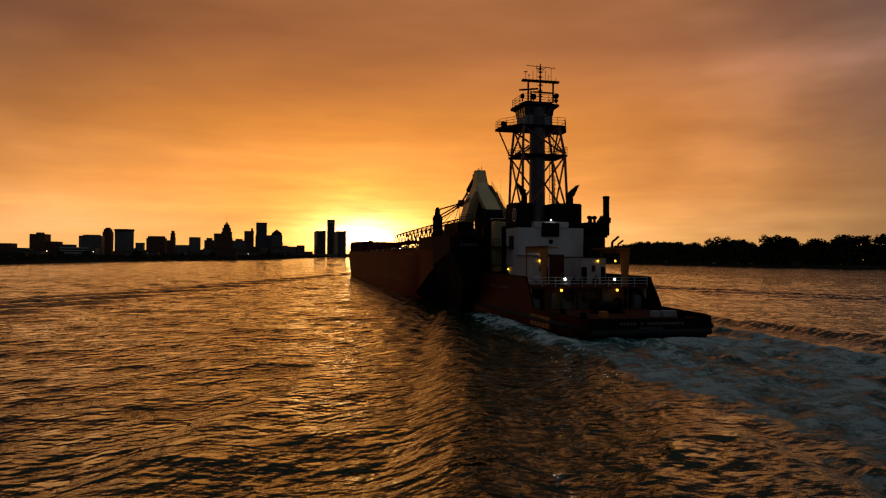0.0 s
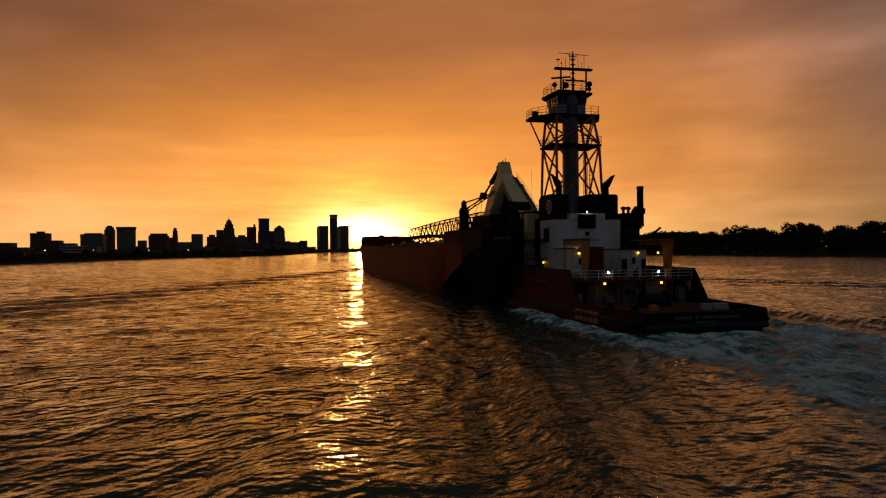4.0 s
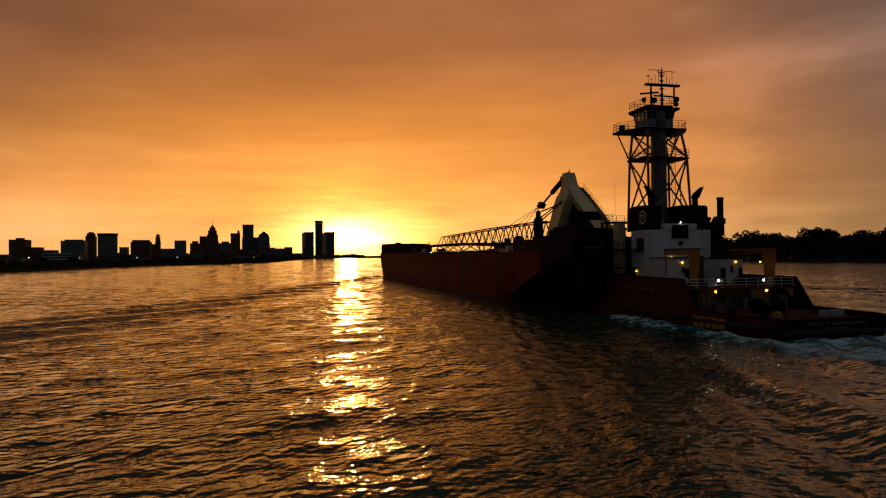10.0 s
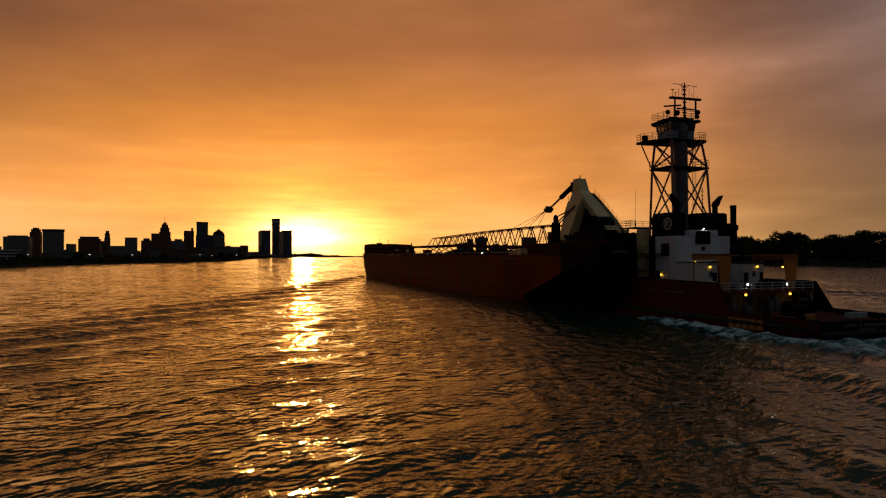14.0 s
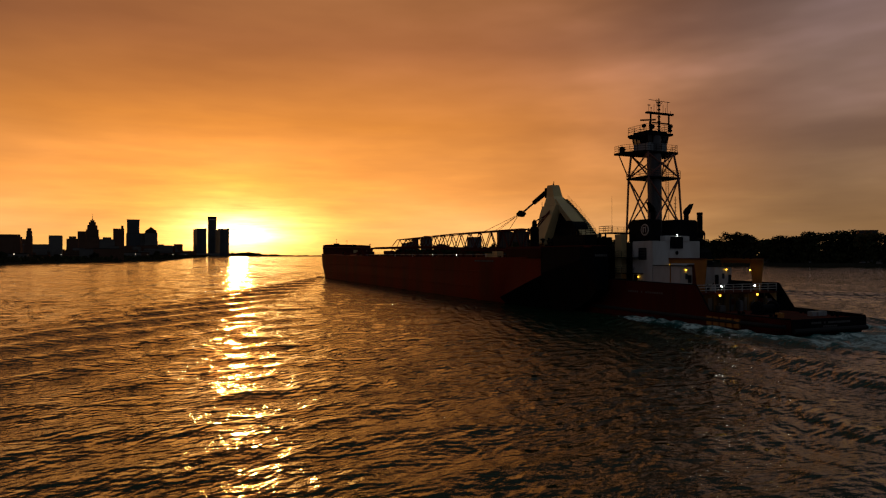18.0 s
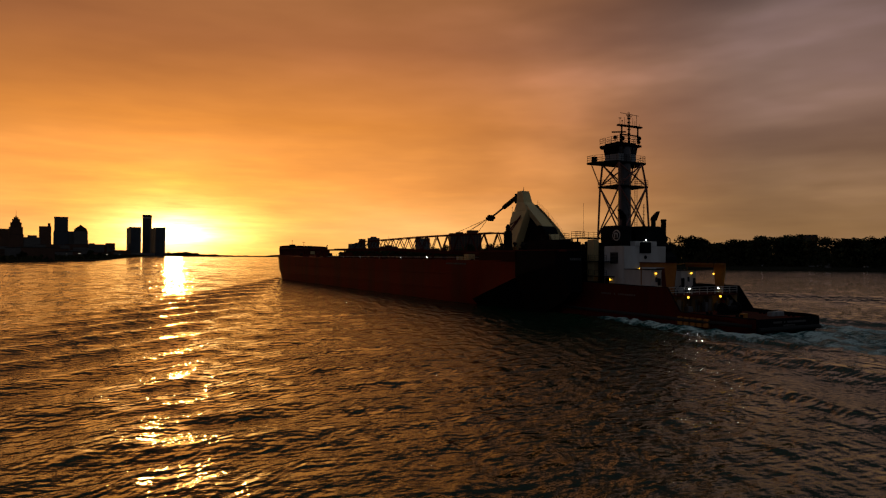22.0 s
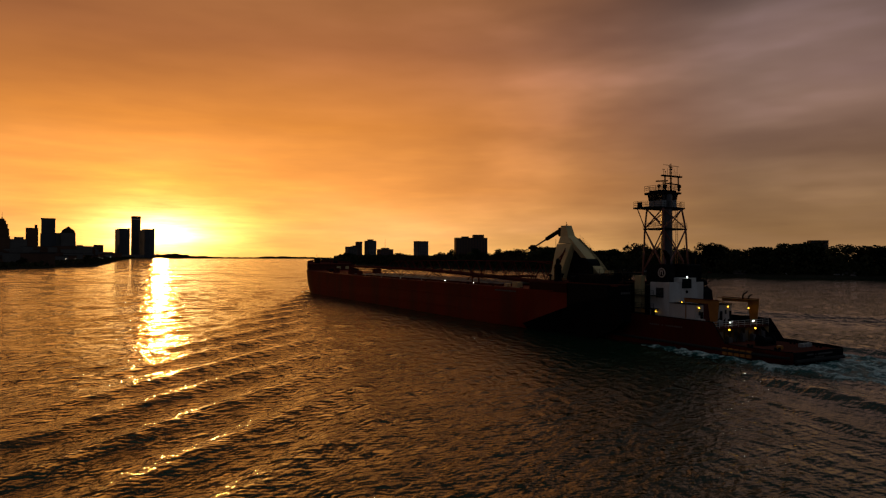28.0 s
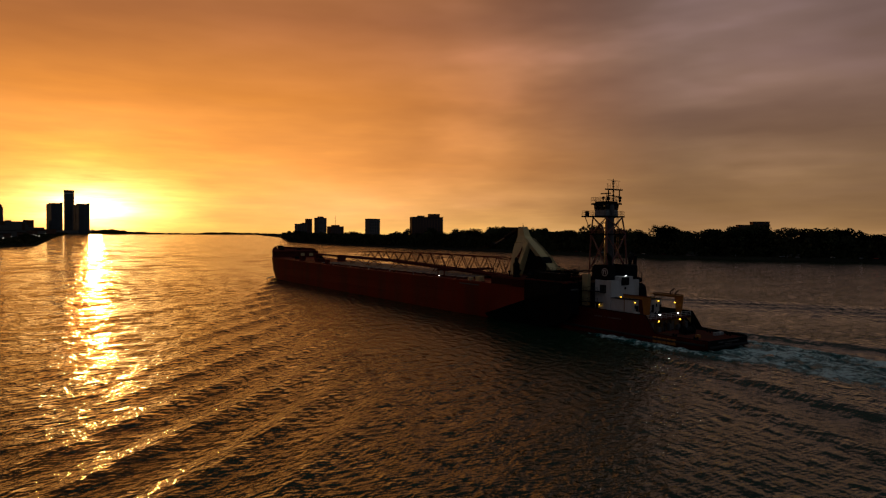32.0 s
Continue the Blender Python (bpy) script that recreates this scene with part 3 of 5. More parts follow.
    for x0, x1 in ((2.4, 4.4), (6.8, 8.9)):
        part("bulkhead_panel", boxed(x0, 234.9, 10.9, x1, 235.0, 12.3, 0.03), CREAM, fore, "cream painted bulkhead door")
    part("break_coaming", boxed(-11.6, 234.8, 13.0, 11.6, 235.2, 13.3, 0.05), RUST_RED, fore)
    for side in (-1, 1):
        rings = []
        for y, b, z1 in ((237, 11.2, 13.3), (239, 10.75, 13.5), (245, 8.2, 13.8), (251, 5.4, 14.0), (257, 2.7, 14.15), (261.2, 0.75, 14.25)):
            rings.append([(side * b, y, z1 - 0.2), (side * (b - 0.15), y, z1 - 0.2), (side * (b - 0.12), y, z1 + 1.0), (side * (b + 0.03), y, z1 + 1.0)])
        part("bow_bulwark", loft(bmesh.new(), rings, closed=True), RUST_RED, fore)
        railing(root, [(side * 11.8, 172, 9.7), (side * 11.8, 205, 9.95), (side * 11.8, 234, 10.3)], 1.0, 2.6, 0.03, RUST_RED)
    bm = boxed(-1.1, 256.4, 14.0, 1.1, 259.2, 15.5, 0.08)
    box(bm, -1.3, 256.2, 15.5, 1.3, 259.4, 15.65)
    part("lookout_house", bm, BLACK, root)
    bm = rod(bmesh.new(), (0, 257.8, 15.6), (0, 257.8, 17.6), 0.07, n=6)
    ball(bm, (0, 257.8, 17.6), 0.22)
    part("light_mast", bm, BLACK, root)
    bm = rod(bmesh.new(), (0, 237.5, 13.3), (0, 237.5, 16.9), 0.12, 0.06, n=6)
    rod(bm, (-0.7, 237.5, 16.3), (0.7, 237.5, 16.3), 0.05, n=5)
    part("jack_staff", bm, BLACK, root)
    bm = bmesh.new()
    pts = [(10.4, 236.4, 13.2), (10.4, 236.3, 14.3), (10.4, 235.8, 14.9), (10.4, 235.0, 15.1), (10.4, 234.4, 14.7)]
    part("davit", tube(pts, 0.16, 7), BLACK, root, "curved black davit")
    for x, y, z in ((-4.5, 243, 13.6), (4.5, 243, 13.6), (-6, 218, 10.0), (6, 218, 10.0)):
        bm = rod(bmesh.new(), (x - 0.9, y, z + 0.8), (x + 0.9, y, z + 0.8), 0.5, n=12)
        box(bm, x - 1.1, y - 0.6, z - 0.1, x + 1.1, y + 0.6, z + 0.5)
        part("windlass", bm, BLACK, root)

    # poop: deckhouse block, stern clutter, engine stack
    bm = slab(bmesh.new(), [(-12.0, 33.2), (-12.0, 62), (12.0, 62), (12.0, 33.2), (8.6, 33.2), (8.6, 47), (-8.6, 47), (-8.6, 33.2)], 2, 11.2, 11.6)
    part("poop_deck", bm, DECK_RED, root, "raised after deck round the tug's notch")
    bm = slab(bmesh.new(), [(-12.2, 47.6), (-12.2, 61.5), (12.2, 61.5), (12.2, 47.6)], 2, 9.3, 11.2)
    part("poop_bulkhead", bm, SHADED_RED, root)
    for x0, y0, x1, y1, z1, mt, lab in ((-10.8, 36, -8.4, 46, 13.4, BLACK, "black steel locker house"), (8.7, 32.9, 12.2, 45, 13.5, BLACK, "black engine house"), (-3.5, 47.4, 3.5, 49.2, 13.4, BLACK, ""),
                                     (-0.6, 47.4, 1.0, 48.8, 14.0, CREAM, "cream painted vertical conveyor casing")):
        bm = boxed(x0, y0, 11.5, x1, y1, z1, 0.06)
        part("deckhouse", bm, mt, root, lab)
    railing(root, [(-11.8, 35, 11.6), (-11.8, 61, 11.6)], 1.1, 1.8, 0.035, BLACK)
    railing(root, [(11.8, 46, 11.6), (11.8, 61, 11.6)], 1.1, 1.8, 0.035, BLACK)
    railing(root, [(-10.6, 36.2, 13.4), (-8.6, 36.2, 13.4), (-8.6, 45.8, 13.4)], 1.1, 1.4, 0.035, BLACK)
    bm = slab(bmesh.new(), [(10.6, 13.4), (12.4, 13.4), (12.4, 14.2), (11.4, 14.6)], 1, 32.9, 34.4)
    stack = part("stack_base", bm, BLACK, root)
    bm = rod(bmesh.new(), (11.9, 33.5, 14.3), (11.9, 33.5, 17.55), 0.48, n=16)
    rod(bm, (11.9, 33.5, 17.2), (11.9, 33.5, 17.45), 0.54, n=16)
    part("exhaust_pipe", bm, BLACK, root, "plain black exhaust stack")
    for x, y, z in ((9.3, 33.8, 13.5), (10.2, 34.0, 13.5)):
        bm = rod(bmesh.new(), (x, y, z), (x, y, z + 0.7), 0.22, n=8)
        ball(bm, (x, y, z + 0.75), 0.42, sz=0.7)
        part("vent_cowl", bm, BLACK, root)
    # bollard post with a bell top on the port side
    bm = bmesh.new()
    for z0, z1, r0, r1 in ((11.6, 12.2, 1.0, 0.9), (12.2, 14.6, 0.85, 0.85), (14.6, 15.4, 0.95, 0.7), (15.4, 16.4, 0.5, 0.45), (16.4, 16.8, 0.45, 0.15)):
        rod(bm, (-10.3, 53.4, z0), (-10.3, 53.4, z1), r0, r1, n=14)
    part("crane_pedestal", bm, BLACK, root, "black slewing pedestal")
    bm = rods([((-10.1, 53.7, 15.2), (-1.3, 61.2, 19.9)), ((-10.1, 53.7, 14.6), (-1.3, 61.2, 19.6)), ((-10.1, 53.7, 16.4), (-4.6, 58.4, 18.1))], 0.13)
    part("crane_jib", bm, RUST_RED, root)

    # winches, drums, vents and hose coils crowded on the poop
    for x, y, turn in ((-9.6, 48.6, 0), (-7.2, 50.6, 1), (7.4, 49.5, 0), (9.4, 53.0, 1)):
        bm = boxed(x - 0.9, y - 0.8, 11.6, x + 0.9, y + 0.8, 11.9, 0.04)
        ends = ((x - 0.8, y, 12.5), (x + 0.8, y, 12.5)) if turn else ((x, y - 0.8, 12.5), (x, y + 0.8, 12.5))
        rod(bm, *ends, 0.45, n=12)
        for e in ends:
            box(bm, e[0] - 0.15, e[1] - 0.15, 11.8, e[0] + 0.15, e[1] + 0.15, 13.2, 0.04)
        part("mooring_winch", bm, BLACK, root, "black mooring winch")
    for x, y, h in ((-5.6, 47.9, 1.9), (-6.6, 56.4, 1.4), (5.4, 47.9, 1.6), (8.6, 57.0, 2.0), (-8.6, 58.2, 1.2)):
        bm = rod(bmesh.new(), (x, y, 11.6), (x, y, 11.6 + h), 0.24, n=10)
        ball(bm, (x, y, 11.6 + h), 0.5, sz=0.62)
        part("mushroom_vent", bm, BLACK, root)
    for x, y in ((-8.2, 54.8), (6.6, 54.2)):
        bm = bmesh.new()
        for k in range(4):
            pts = [(x + 0.75 * math.cos(a * 0.524), y + 0.75 * math.sin(a * 0.524), 11.72 + k * 0.16) for a in range(13)]
            rod(bm, pts[0], pts[6], 0.02, n=3)
            for p, q in zip(pts, pts[1:]):
                rod(bm, p, q, 0.09, n=5)
        part("rope_coil", bm, BUFF, root, "coiled mooring rope")

    # unloading mast: a plated head on two splayed legs and an after brace
    def limb(name, rings, label=""):
        bm = loft(bmesh.new(), [[(x0, ya, z + dz), (x1, ya, z + dz), (x1, yb, z), (x0, yb, z)] for x0, x1, ya, yb, z, dz in rings], closed=True)
        return part(name, bm, CREAM, root, label)
    limb("mast_head", ((-0.95, 0.85, 61.9, 63.8, 24.8, 0), (-1.15, 1.05, 60.9, 63.7, 22.3, 0), (-1.9, 1.9, 59.0, 63.7, 20.4, 0)), "cream plated head of the boom mast")
    for side in (-1, 1):
        near, wide = ((-2.2, -0.2), (-3.0, -1.3), (-4.9, -2.8)), ((0.2, 2.2), (1.3, 3.0), (2.8, 4.9))
        (a0, a1), (b0, b1), (c0, c1) = near if side < 0 else wide
        limb("mast_leg", ((a0, a1, 58.4, 63.7, 20.3, 0), (b0, b1, 58.5, 63.5, 18.4, 0), (c0, c1, 59.6, 63.0, 11.6, 0)), "cream painted plate leg of the boom mast")
    limb("mast_brace", ((-1.4, 1.5, 59.6, 61.6, 21.6, 0), (-1.7, 1.9, 56.6, 57.9, 18.9, 0.3), (-1.1, 2.7, 53.4, 54.7, 15.6, 0.5), (-0.4, 3.1, 50.4, 51.8, 12.2, 0.5)), "cream painted after brace of the boom mast")
    for y, x in ((62.0, -0.5), (62.9, 0.0), (63.6, 0.6)):
        part("head_post", rods([((x, y, 24.7), (x, y, 25.2 + 0.6 * (x > 0.5)))], 0.06), BLACK, root)
    bm = boxed(-0.9, 63.7, 22.2, 0.9, 65.0, 24.4, 0.1)
    part("head_sheaves", bm, BLACK, root)
    # stairs up the after brace
    bm = bmesh.new()
    for i in range(26):
        f = i / 25
        y = 50.5 + 9.0 * f
        z = float(np.interp(y, [50.4, 53.4, 56.6, 59.6], [12.75, 16.15, 19.25, 21.65]))
        x = float(np.interp(y, [50.4, 59.6], [2.6, 1.0]))
        box(bm, x - 0.4, y - 0.2, z, x + 0.4, y + 0.2, z + 0.06)
        rod(bm, (x + 0.4, y, z), (x + 0.4, y, z + 1.0), 0.03, n=4)
    part("brace_stairs", bm, BLACK, root)
    # hoisting cylinder and pendants
    bm = rod(bmesh.new(), (-0.2, 64.8, 23.8), (-0.3, 70.2, 21.7), 0.52, n=12)
    part("hoist_cylinder", bm, BLACK, root)
    bm = rod(bmesh.new(), (-0.3, 70.2, 21.7), (-0.4, 75.0, 19.8), 0.22, n=8)
    part("piston_rod", bm, STEEL, root)
    bm = bmesh.new()
    rod(bm, (-1.0, 75.8, 19.5), (0.2, 75.8, 19.5), 0.75, n=12)
    box(bm, -0.9, 74.4, 19.2, 0.1, 77.4, 19.8, 0.1)
    part("pendant_block", bm, BLACK, root)
    for x, y in ((-1.8, 86), (1.8, 86), (-1.8, 92), (1.8, 92)):
        part("pendant_wire", rods([((-0.4, 77.0, 19.4), (x, y, 16.0))], 0.06), BLACK, root)
    part("hanging_wire", rods([((-1.2, 65.4, 21.5), (-1.2, 65.6, 16.2))], 0.05), BLACK, root)
    # machinery between the legs
    bm = slab(bmesh.new(), [(53.4, 11.6), (54.6, 14.4), (57.4, 17.8), (60.6, 19.0), (61.8, 17.0), (61.0, 11.6)], 0, -1.4, 1.2)
    part("elevator_casing", bm, BLACK, root, "black belt elevator casing")
    bm = rod(bmesh.new(), (-1.6, 55.0, 14.2), (1.6, 55.0, 14.2), 2.7, n=28)
    part("loop_casing", bm, BLACK, root, "black round elevator casing")
    bm = boxed(-3.6, 51.5, 11.6, 3.6, 57.5, 13.2, 0.1)
    part("machinery_house", bm, BLACK, root)

    # unloading boom, a lattice girder on a belt trough
    def foot_z(y):
        return float(np.interp(y, [66, 135, 188], [10.4, 12.4, 12.6]))
    rings = [[(-1.7, y, foot_z(y) - 0.35), (1.7, y, foot_z(y) - 0.35), (1.9, y, foot_z(y) + 0.3), (-1.9, y, foot_z(y) + 0.3)] for y in (66.5, 90, 112, 135, 160, 188)]
    boom = part("boom_trough", loft(bmesh.new(), rings, closed=True), RUST_RED, root, "red lattice conveyor boom lying along the deck")
    n = 15
    ys = [67 + i * 6.25 for i in range(n + 1)]

    def top_z(y):
        return 15.9 if y < 112 else 15.9 - (y - 112) * 0.012
    for x in (-1.8, 1.8):
        bm = tube([(x, ys[0], 15.4)] + [(x, y, top_z(y)) for y in ys[1:]] + [(x, ys[-1] + 5, 13.2)], 0.16)
        part("top_chord", bm, RUST_RED, boom)
        part("bottom_chord", tube([(x, y, foot_z(y) + 0.3) for y in (66.5, 90, 112, 135, 160, 188)], 0.18), RUST_RED, boom)
        for i, (a, b) in enumerate(zip(ys, ys[1:])):
            mid = (a + b) / 2
            part("lattice_brace", rods([((x, a, foot_z(a) + 0.3), (x, mid, top_z(mid))), ((x, mid, top_z(mid)), (x, b, foot_z(b) + 0.3))], 0.13), RUST_RED, boom)
    for y in ys:
        part("cross_strut", rods([((-1.8, y, top_z(y)), (1.8, y, top_z(y)))], 0.08), RUST_RED, boom)
    bm = boxed(-1.3, 188, 12.3, 1.3, 207, 12.9, 0.1)
    part("boom_hood", bm, RUST_RED, boom)
    # boom rests
    for y in (104, 132, 152, 166):
        bm = rods([((-4.2, y, 9.3), (-1.5, y, 12.3)), ((4.2, y, 9.3), (1.5, y, 12.3)), ((-4.2, y, 9.3), (1.5, y, 12.3)), ((4.2, y, 9.3), (-1.5, y, 12.3))], 0.16)
        part("boom_rest", bm, RUST_RED, root)
    for x, y, w, d, h in ((-6.5, 190, 3.0, 4.0, 1.2), (6.5, 196, 3.0, 3.0, 1.6), (-8.0, 206, 2.0, 2.4, 1.8), (7.5, 224, 2.6, 2.0, 1.4), (-3.0, 228, 3.2, 2.4, 1.5), (-9.2, 176, 1.2, 2.6, 1.3), (0.0, 209, 1.8, 2.2, 2.9)):
        bm = boxed(x - w / 2, y - d / 2, 9.6, x + w / 2, y + d / 2, 10.0 + h, 0.08)
        box(bm, x - w / 2 - 0.1, y - d / 2 - 0.1, 10.0 + h, x + w / 2 + 0.1, y + d / 2 + 0.1, 10.12 + h)
        part("deck_house", bm, RUST_RED, root)
    # small deck boxes, a hatch crane on rails, walkway
    for x, y, w, d, h in ((-9.6, 70, 1.6, 2.2, 1.9), (-9.8, 74, 1.2, 1.2, 1.4), (9.2, 72, 1.8, 2.6, 2.2), (-10, 96, 1.0, 1.6, 1.0), (9.8, 118, 1.0, 1.6, 1.1), (-10, 140, 1.0, 1.4, 1.0)):
        part("deck_box", boxed(x - w / 2, y - d / 2, 8.9, x + w / 2, y + d / 2, 8.9 + h, 0.05), CREAM if x < -9.5 and y < 75 else RUST_RED, root)
    bm = bmesh.new()
    for x in (-9.6, 9.6):
        for y in (88.0, 91.4):
            rod(bm, (x, y, 9.0), (x, y, 11.9), 0.16, n=6)
        box(bm, x - 0.3, 87.6, 8.92, x + 0.3, 91.8, 9.35)
    box(bm, -9.8, 88.0, 11.3, 9.8, 88.5, 11.8)
    box(bm, -9.8, 91.0, 11.3, 9.8, 91.5, 11.8)
    part("hatch_crane", bm, RUST_RED, root, "low gantry crane for the hatch covers")
    # name on the quarter and stern: bars
    for y0, y1, z0 in ((62.5, 76.0, 8.5),):
        for side in (-1,):
            for i in range(9):
                y = y1 - i * 1.05
                part("name_bar", boxed(side * 12.32 - 0.015, y - 0.8, z0, side * 12.31 + 0.01, y, z0 + 0.35), DULL_GREY, root)
    for i in range(6):
        part("name_bar", boxed(-11.2 + i * 0.42, 32.72, 9.7, -10.92 + i * 0.42, 32.84, 10.1), DULL_GREY, root)
    return root


BARGE = make_barge()

# ---------------------------------------------------------------- the tug in the notch
def make_tug():
    root = thing("tugboat", "red and black pusher tug with a tall pilothouse tower", "tugboat")
    # hull
    rings = []
    for y, bd, bw, zd in ((0.0, 6.7, 6.2, 1.9), (0.8, 7.3, 6.8, 1.85), (3, 7.7, 7.4, 1.8), (7, 8.0, 7.8, 1.75), (11.2, 8.1, 8.0, 1.75), (16, 8.0, 8.0, 1.75), (23.8, 8.0, 8.0, 1.75), (24, 8.0, 8.0, 4.7), (30, 8.0, 8.0, 4.9), (38, 7.9, 7.7, 5.2), (44, 6.9, 6.0, 5.5), (47, 5.0, 3.4, 5.7)):
        rings.append([(-bd, y, zd), (-bd * 1.0, y, zd * 0.5), (-bw, y + 0.5, -0.2), (-bw * 0.9, y + 1.5, -2.0), (bw * 0.9, y + 1.5, -2.0), (bw, y + 0.5, -0.2), (bd, y, zd * 0.5), (bd, y, zd)])
    part("hull", loft(bmesh.new(), rings, closed=True), TUG_RED, root, "dark red tug hull, wet at the waterline")
    # low bulwark round the afterdeck, sloping up to the raised deck
    for side in (-1, 1):
        line = [(0.05, 6.7, 1.9, 2.15), (0.9, 7.35, 1.9, 2.15), (3, 7.7, 1.8, 2.2), (7, 8.0, 1.75, 2.2), (11.4, 8.1, 1.8, 2.3), (13.9, 8.03, 1.8, 5.75), (16, 8.03, 1.8, 5.75), (20, 8.04, 1.8, 5.75), (30, 8.05, 1.8, 5.9), (37, 7.96, 1.8, 6.1)]
        rings = []
        for y, x, z0, z1 in line:
            rings.append([(side * x, y, z0 - 0.4), (side * (x - 0.14), y, z0 - 0.4), (side * (x - 0.14), y, z1), (side * x, y, z1)])
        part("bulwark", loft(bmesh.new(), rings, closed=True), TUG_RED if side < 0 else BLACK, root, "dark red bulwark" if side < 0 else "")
        part("cap_rail", tube([(side * (a[1] - 0.07), a[0], a[3] + 0.05) for a in line], 0.1), BLACK, root)
        # rubber fender along the side
        ys = [0.4, 3, 7, 11, 20, 30, 38]
        xs = [7.0, 7.75, 8.05, 8.15, 8.05, 8.05, 7.95]
        part("side_fender", tube([(side * x, y, 1.25) for x, y in zip(xs, ys)], 0.28, 8), RUBBER, root)
        # buff fender panel on the quarter
        for i in range(5):
            y = 6.3 + i * 1.15
            part("fender_pad", boxed(side * 7.9, y, 0.5, side * 8.24, y + 0.95, 1.7, 0.06), BUFF, root, "worn buff fender pad")
        # frames standing inside the bulwark
        for i in range(6):
            y = 1.6 + i * 1.6
            part("bulwark_stay", slab(bmesh.new(), [(6.8, 1.6), (7.4, 1.6), (7.4, 2.2)] if side > 0 else [(-7.4, 1.6), (-6.8, 1.6), (-7.4, 2.2)], 1, y, y + 0.08), BLACK, root)
    bm = boxed(-6.7, -0.12, 0.9, 6.7, 0.12, 2.15, 0.05)
    part("transom", bm, BLACK, root)
    for i in range(19):
        if i in (5, 7):
            continue
        part("name_bar", boxed(-3.4 + i * 0.37, -0.16, 1.5, -3.14 + i * 0.37, -0.11, 1.76), DULL_GREY, root)
    for i in range(7):
        part("port_name_bar", boxed(-1.3 + i * 0.37, -0.16, 1.08, -1.05 + i * 0.37, -0.11, 1.28), DULL_GREY, root)
    rod_bm = rod(bmesh.new(), (-6.5, -0.25, 0.75), (6.5, -0.25, 0.75), 0.3, n=8)
    part("stern_fender", rod_bm, RUBBER, root)
    part("after_deck", slab(bmesh.new(), [(-7.0, 0.2), (-7.6, 14), (-7.7, 23.9), (7.7, 23.9), (7.6, 14), (7.0, 0.2)], 2, 1.77, 1.84), DECK_RED, root)
    # towing gear on the afterdeck
    bm = rod(bmesh.new(), (-1.4, 9.4, 2.6), (1.4, 9.4, 2.6), 0.6, n=16)
    for x in (-1.5, 1.3):
        rod(bm, (x, 9.4, 2.6), (x + 0.2, 9.4, 2.6), 1.05, n=16)
    box(bm, -1.9, 8.6, 1.6, 1.9, 10.2, 2.0)
    part("towing_winch", bm, BLACK, root)
    for x, y in ((-5.6, 3.4), (5.6, 3.4), (-5.8, 8.2), (5.8, 8.2)):
        bm = bmesh.new()
        for d in (-0.35, 0.35):
            rod(bm, (x, y + d, 1.6), (x, y + d, 2.5), 0.2, n=8)
        rod(bm, (x, y - 0.5, 2.15), (x, y + 0.5, 2.15), 0.1, n=6)
        part("bitts", bm, BLACK, root)
    for x in (-2.6, 3.4, 4.6, 5.4):
        part("deck_locker", boxed(x - 0.4, 4.6, 1.6, x + 0.4, 5.4, 2.45, 0.05), GREY_WHITE if x > 3 else BUFF, root)
    # raised deck and the engine casing front under it
    part("upper_deck", slab(bmesh.new(), [(-7.8, 14.0), (-7.8, 42), (7.8, 42), (7.8, 14.0)], 2, 4.35, 4.62), DECK_RED, root)
    part("winch_house", boxed(-5.2, 15.2, 1.6, 5.2, 24, 4.4), DULL_BUFF, root, "dull buff winch house with dark patches under the raised deck")
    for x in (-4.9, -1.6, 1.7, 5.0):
        part("deck_pillar", rod(bmesh.new(), (x, 13.9, 1.6), (x, 13.9, 4.4), 0.1, n=8), DULL_BUFF, root)
    for x0, x1 in ((-4.6, -3.7), (-0.6, 0.3), (2.4, 3.3)):
        part("weather_door", boxed(x0, 15.12, 1.85, x1, 15.2, 3.8, 0.03), STEEL, root)
    for x, w, h in ((-6.6, 0.9, 1.3), (-2.7, 1.1, 0.9), (0.9, 0.7, 1.5), (3.9, 0.8, 1.2), (6.5, 1.0, 1.7)):
        bm = boxed(x - w / 2, 14.2, 1.84, x + w / 2, 15.0, 1.84 + h, 0.07)
        rod(bm, (x - w * 0.3, 14.6, 1.84 + h), (x - w * 0.3, 14.6, 2.2 + h), 0.12, n=8)
        part("store_bin", bm, STEEL, root)
    for x in (-5.6, -0.2, 5.4):
        part("hose_reel", rod(rod(bmesh.new(), (x - 0.12, 15.0, 3.2), (x + 0.12, 15.0, 3.2), 0.45, n=14), (x - 0.3, 15.0, 3.2), (x + 0.3, 15.0, 3.2), 0.1, n=8), RUST_RED, root)
    for side in (-1, 1):
        part("deck_knee", slab(bmesh.new(), [(13.9, 4.4), (13.9, 3.2), (15.2, 4.4)], 0, side * 7.4 - 0.05, side * 7.4 + 0.05), CREAM, root)
    rl = railing(root, [(-7.7, 14.1, 4.62), (7.7, 14.1, 4.62)], 1.1, 1.7, 0.045, WHITE)
    rl["label"] = "white pipe railing"
    # floodlights on the rail
    for x in (-3.0, 3.42):
        bm = rod(bmesh.new(), (x, 14.35, 4.62), (x, 14.35, 5.3), 0.05, n=6)
        box(bm, x - 0.22, 14.22, 5.28, x + 0.22, 14.5, 5.66, 0.04)
        fl = part("floodlight", bm, BLACK, root)
        part("lens", boxed(x - 0.09, 14.17, 5.42, x + 0.09, 14.215, 5.56), LAMP_WHITE, fl, "lit white floodlight lens")
    for x, y, z in ((-3.6, 13.9, 4.2), (3.6, 13.9, 4.2)):
        bm = rod(bmesh.new(), (x, y, z - 0.12), (x, y, z + 0.12), 0.13, n=8)
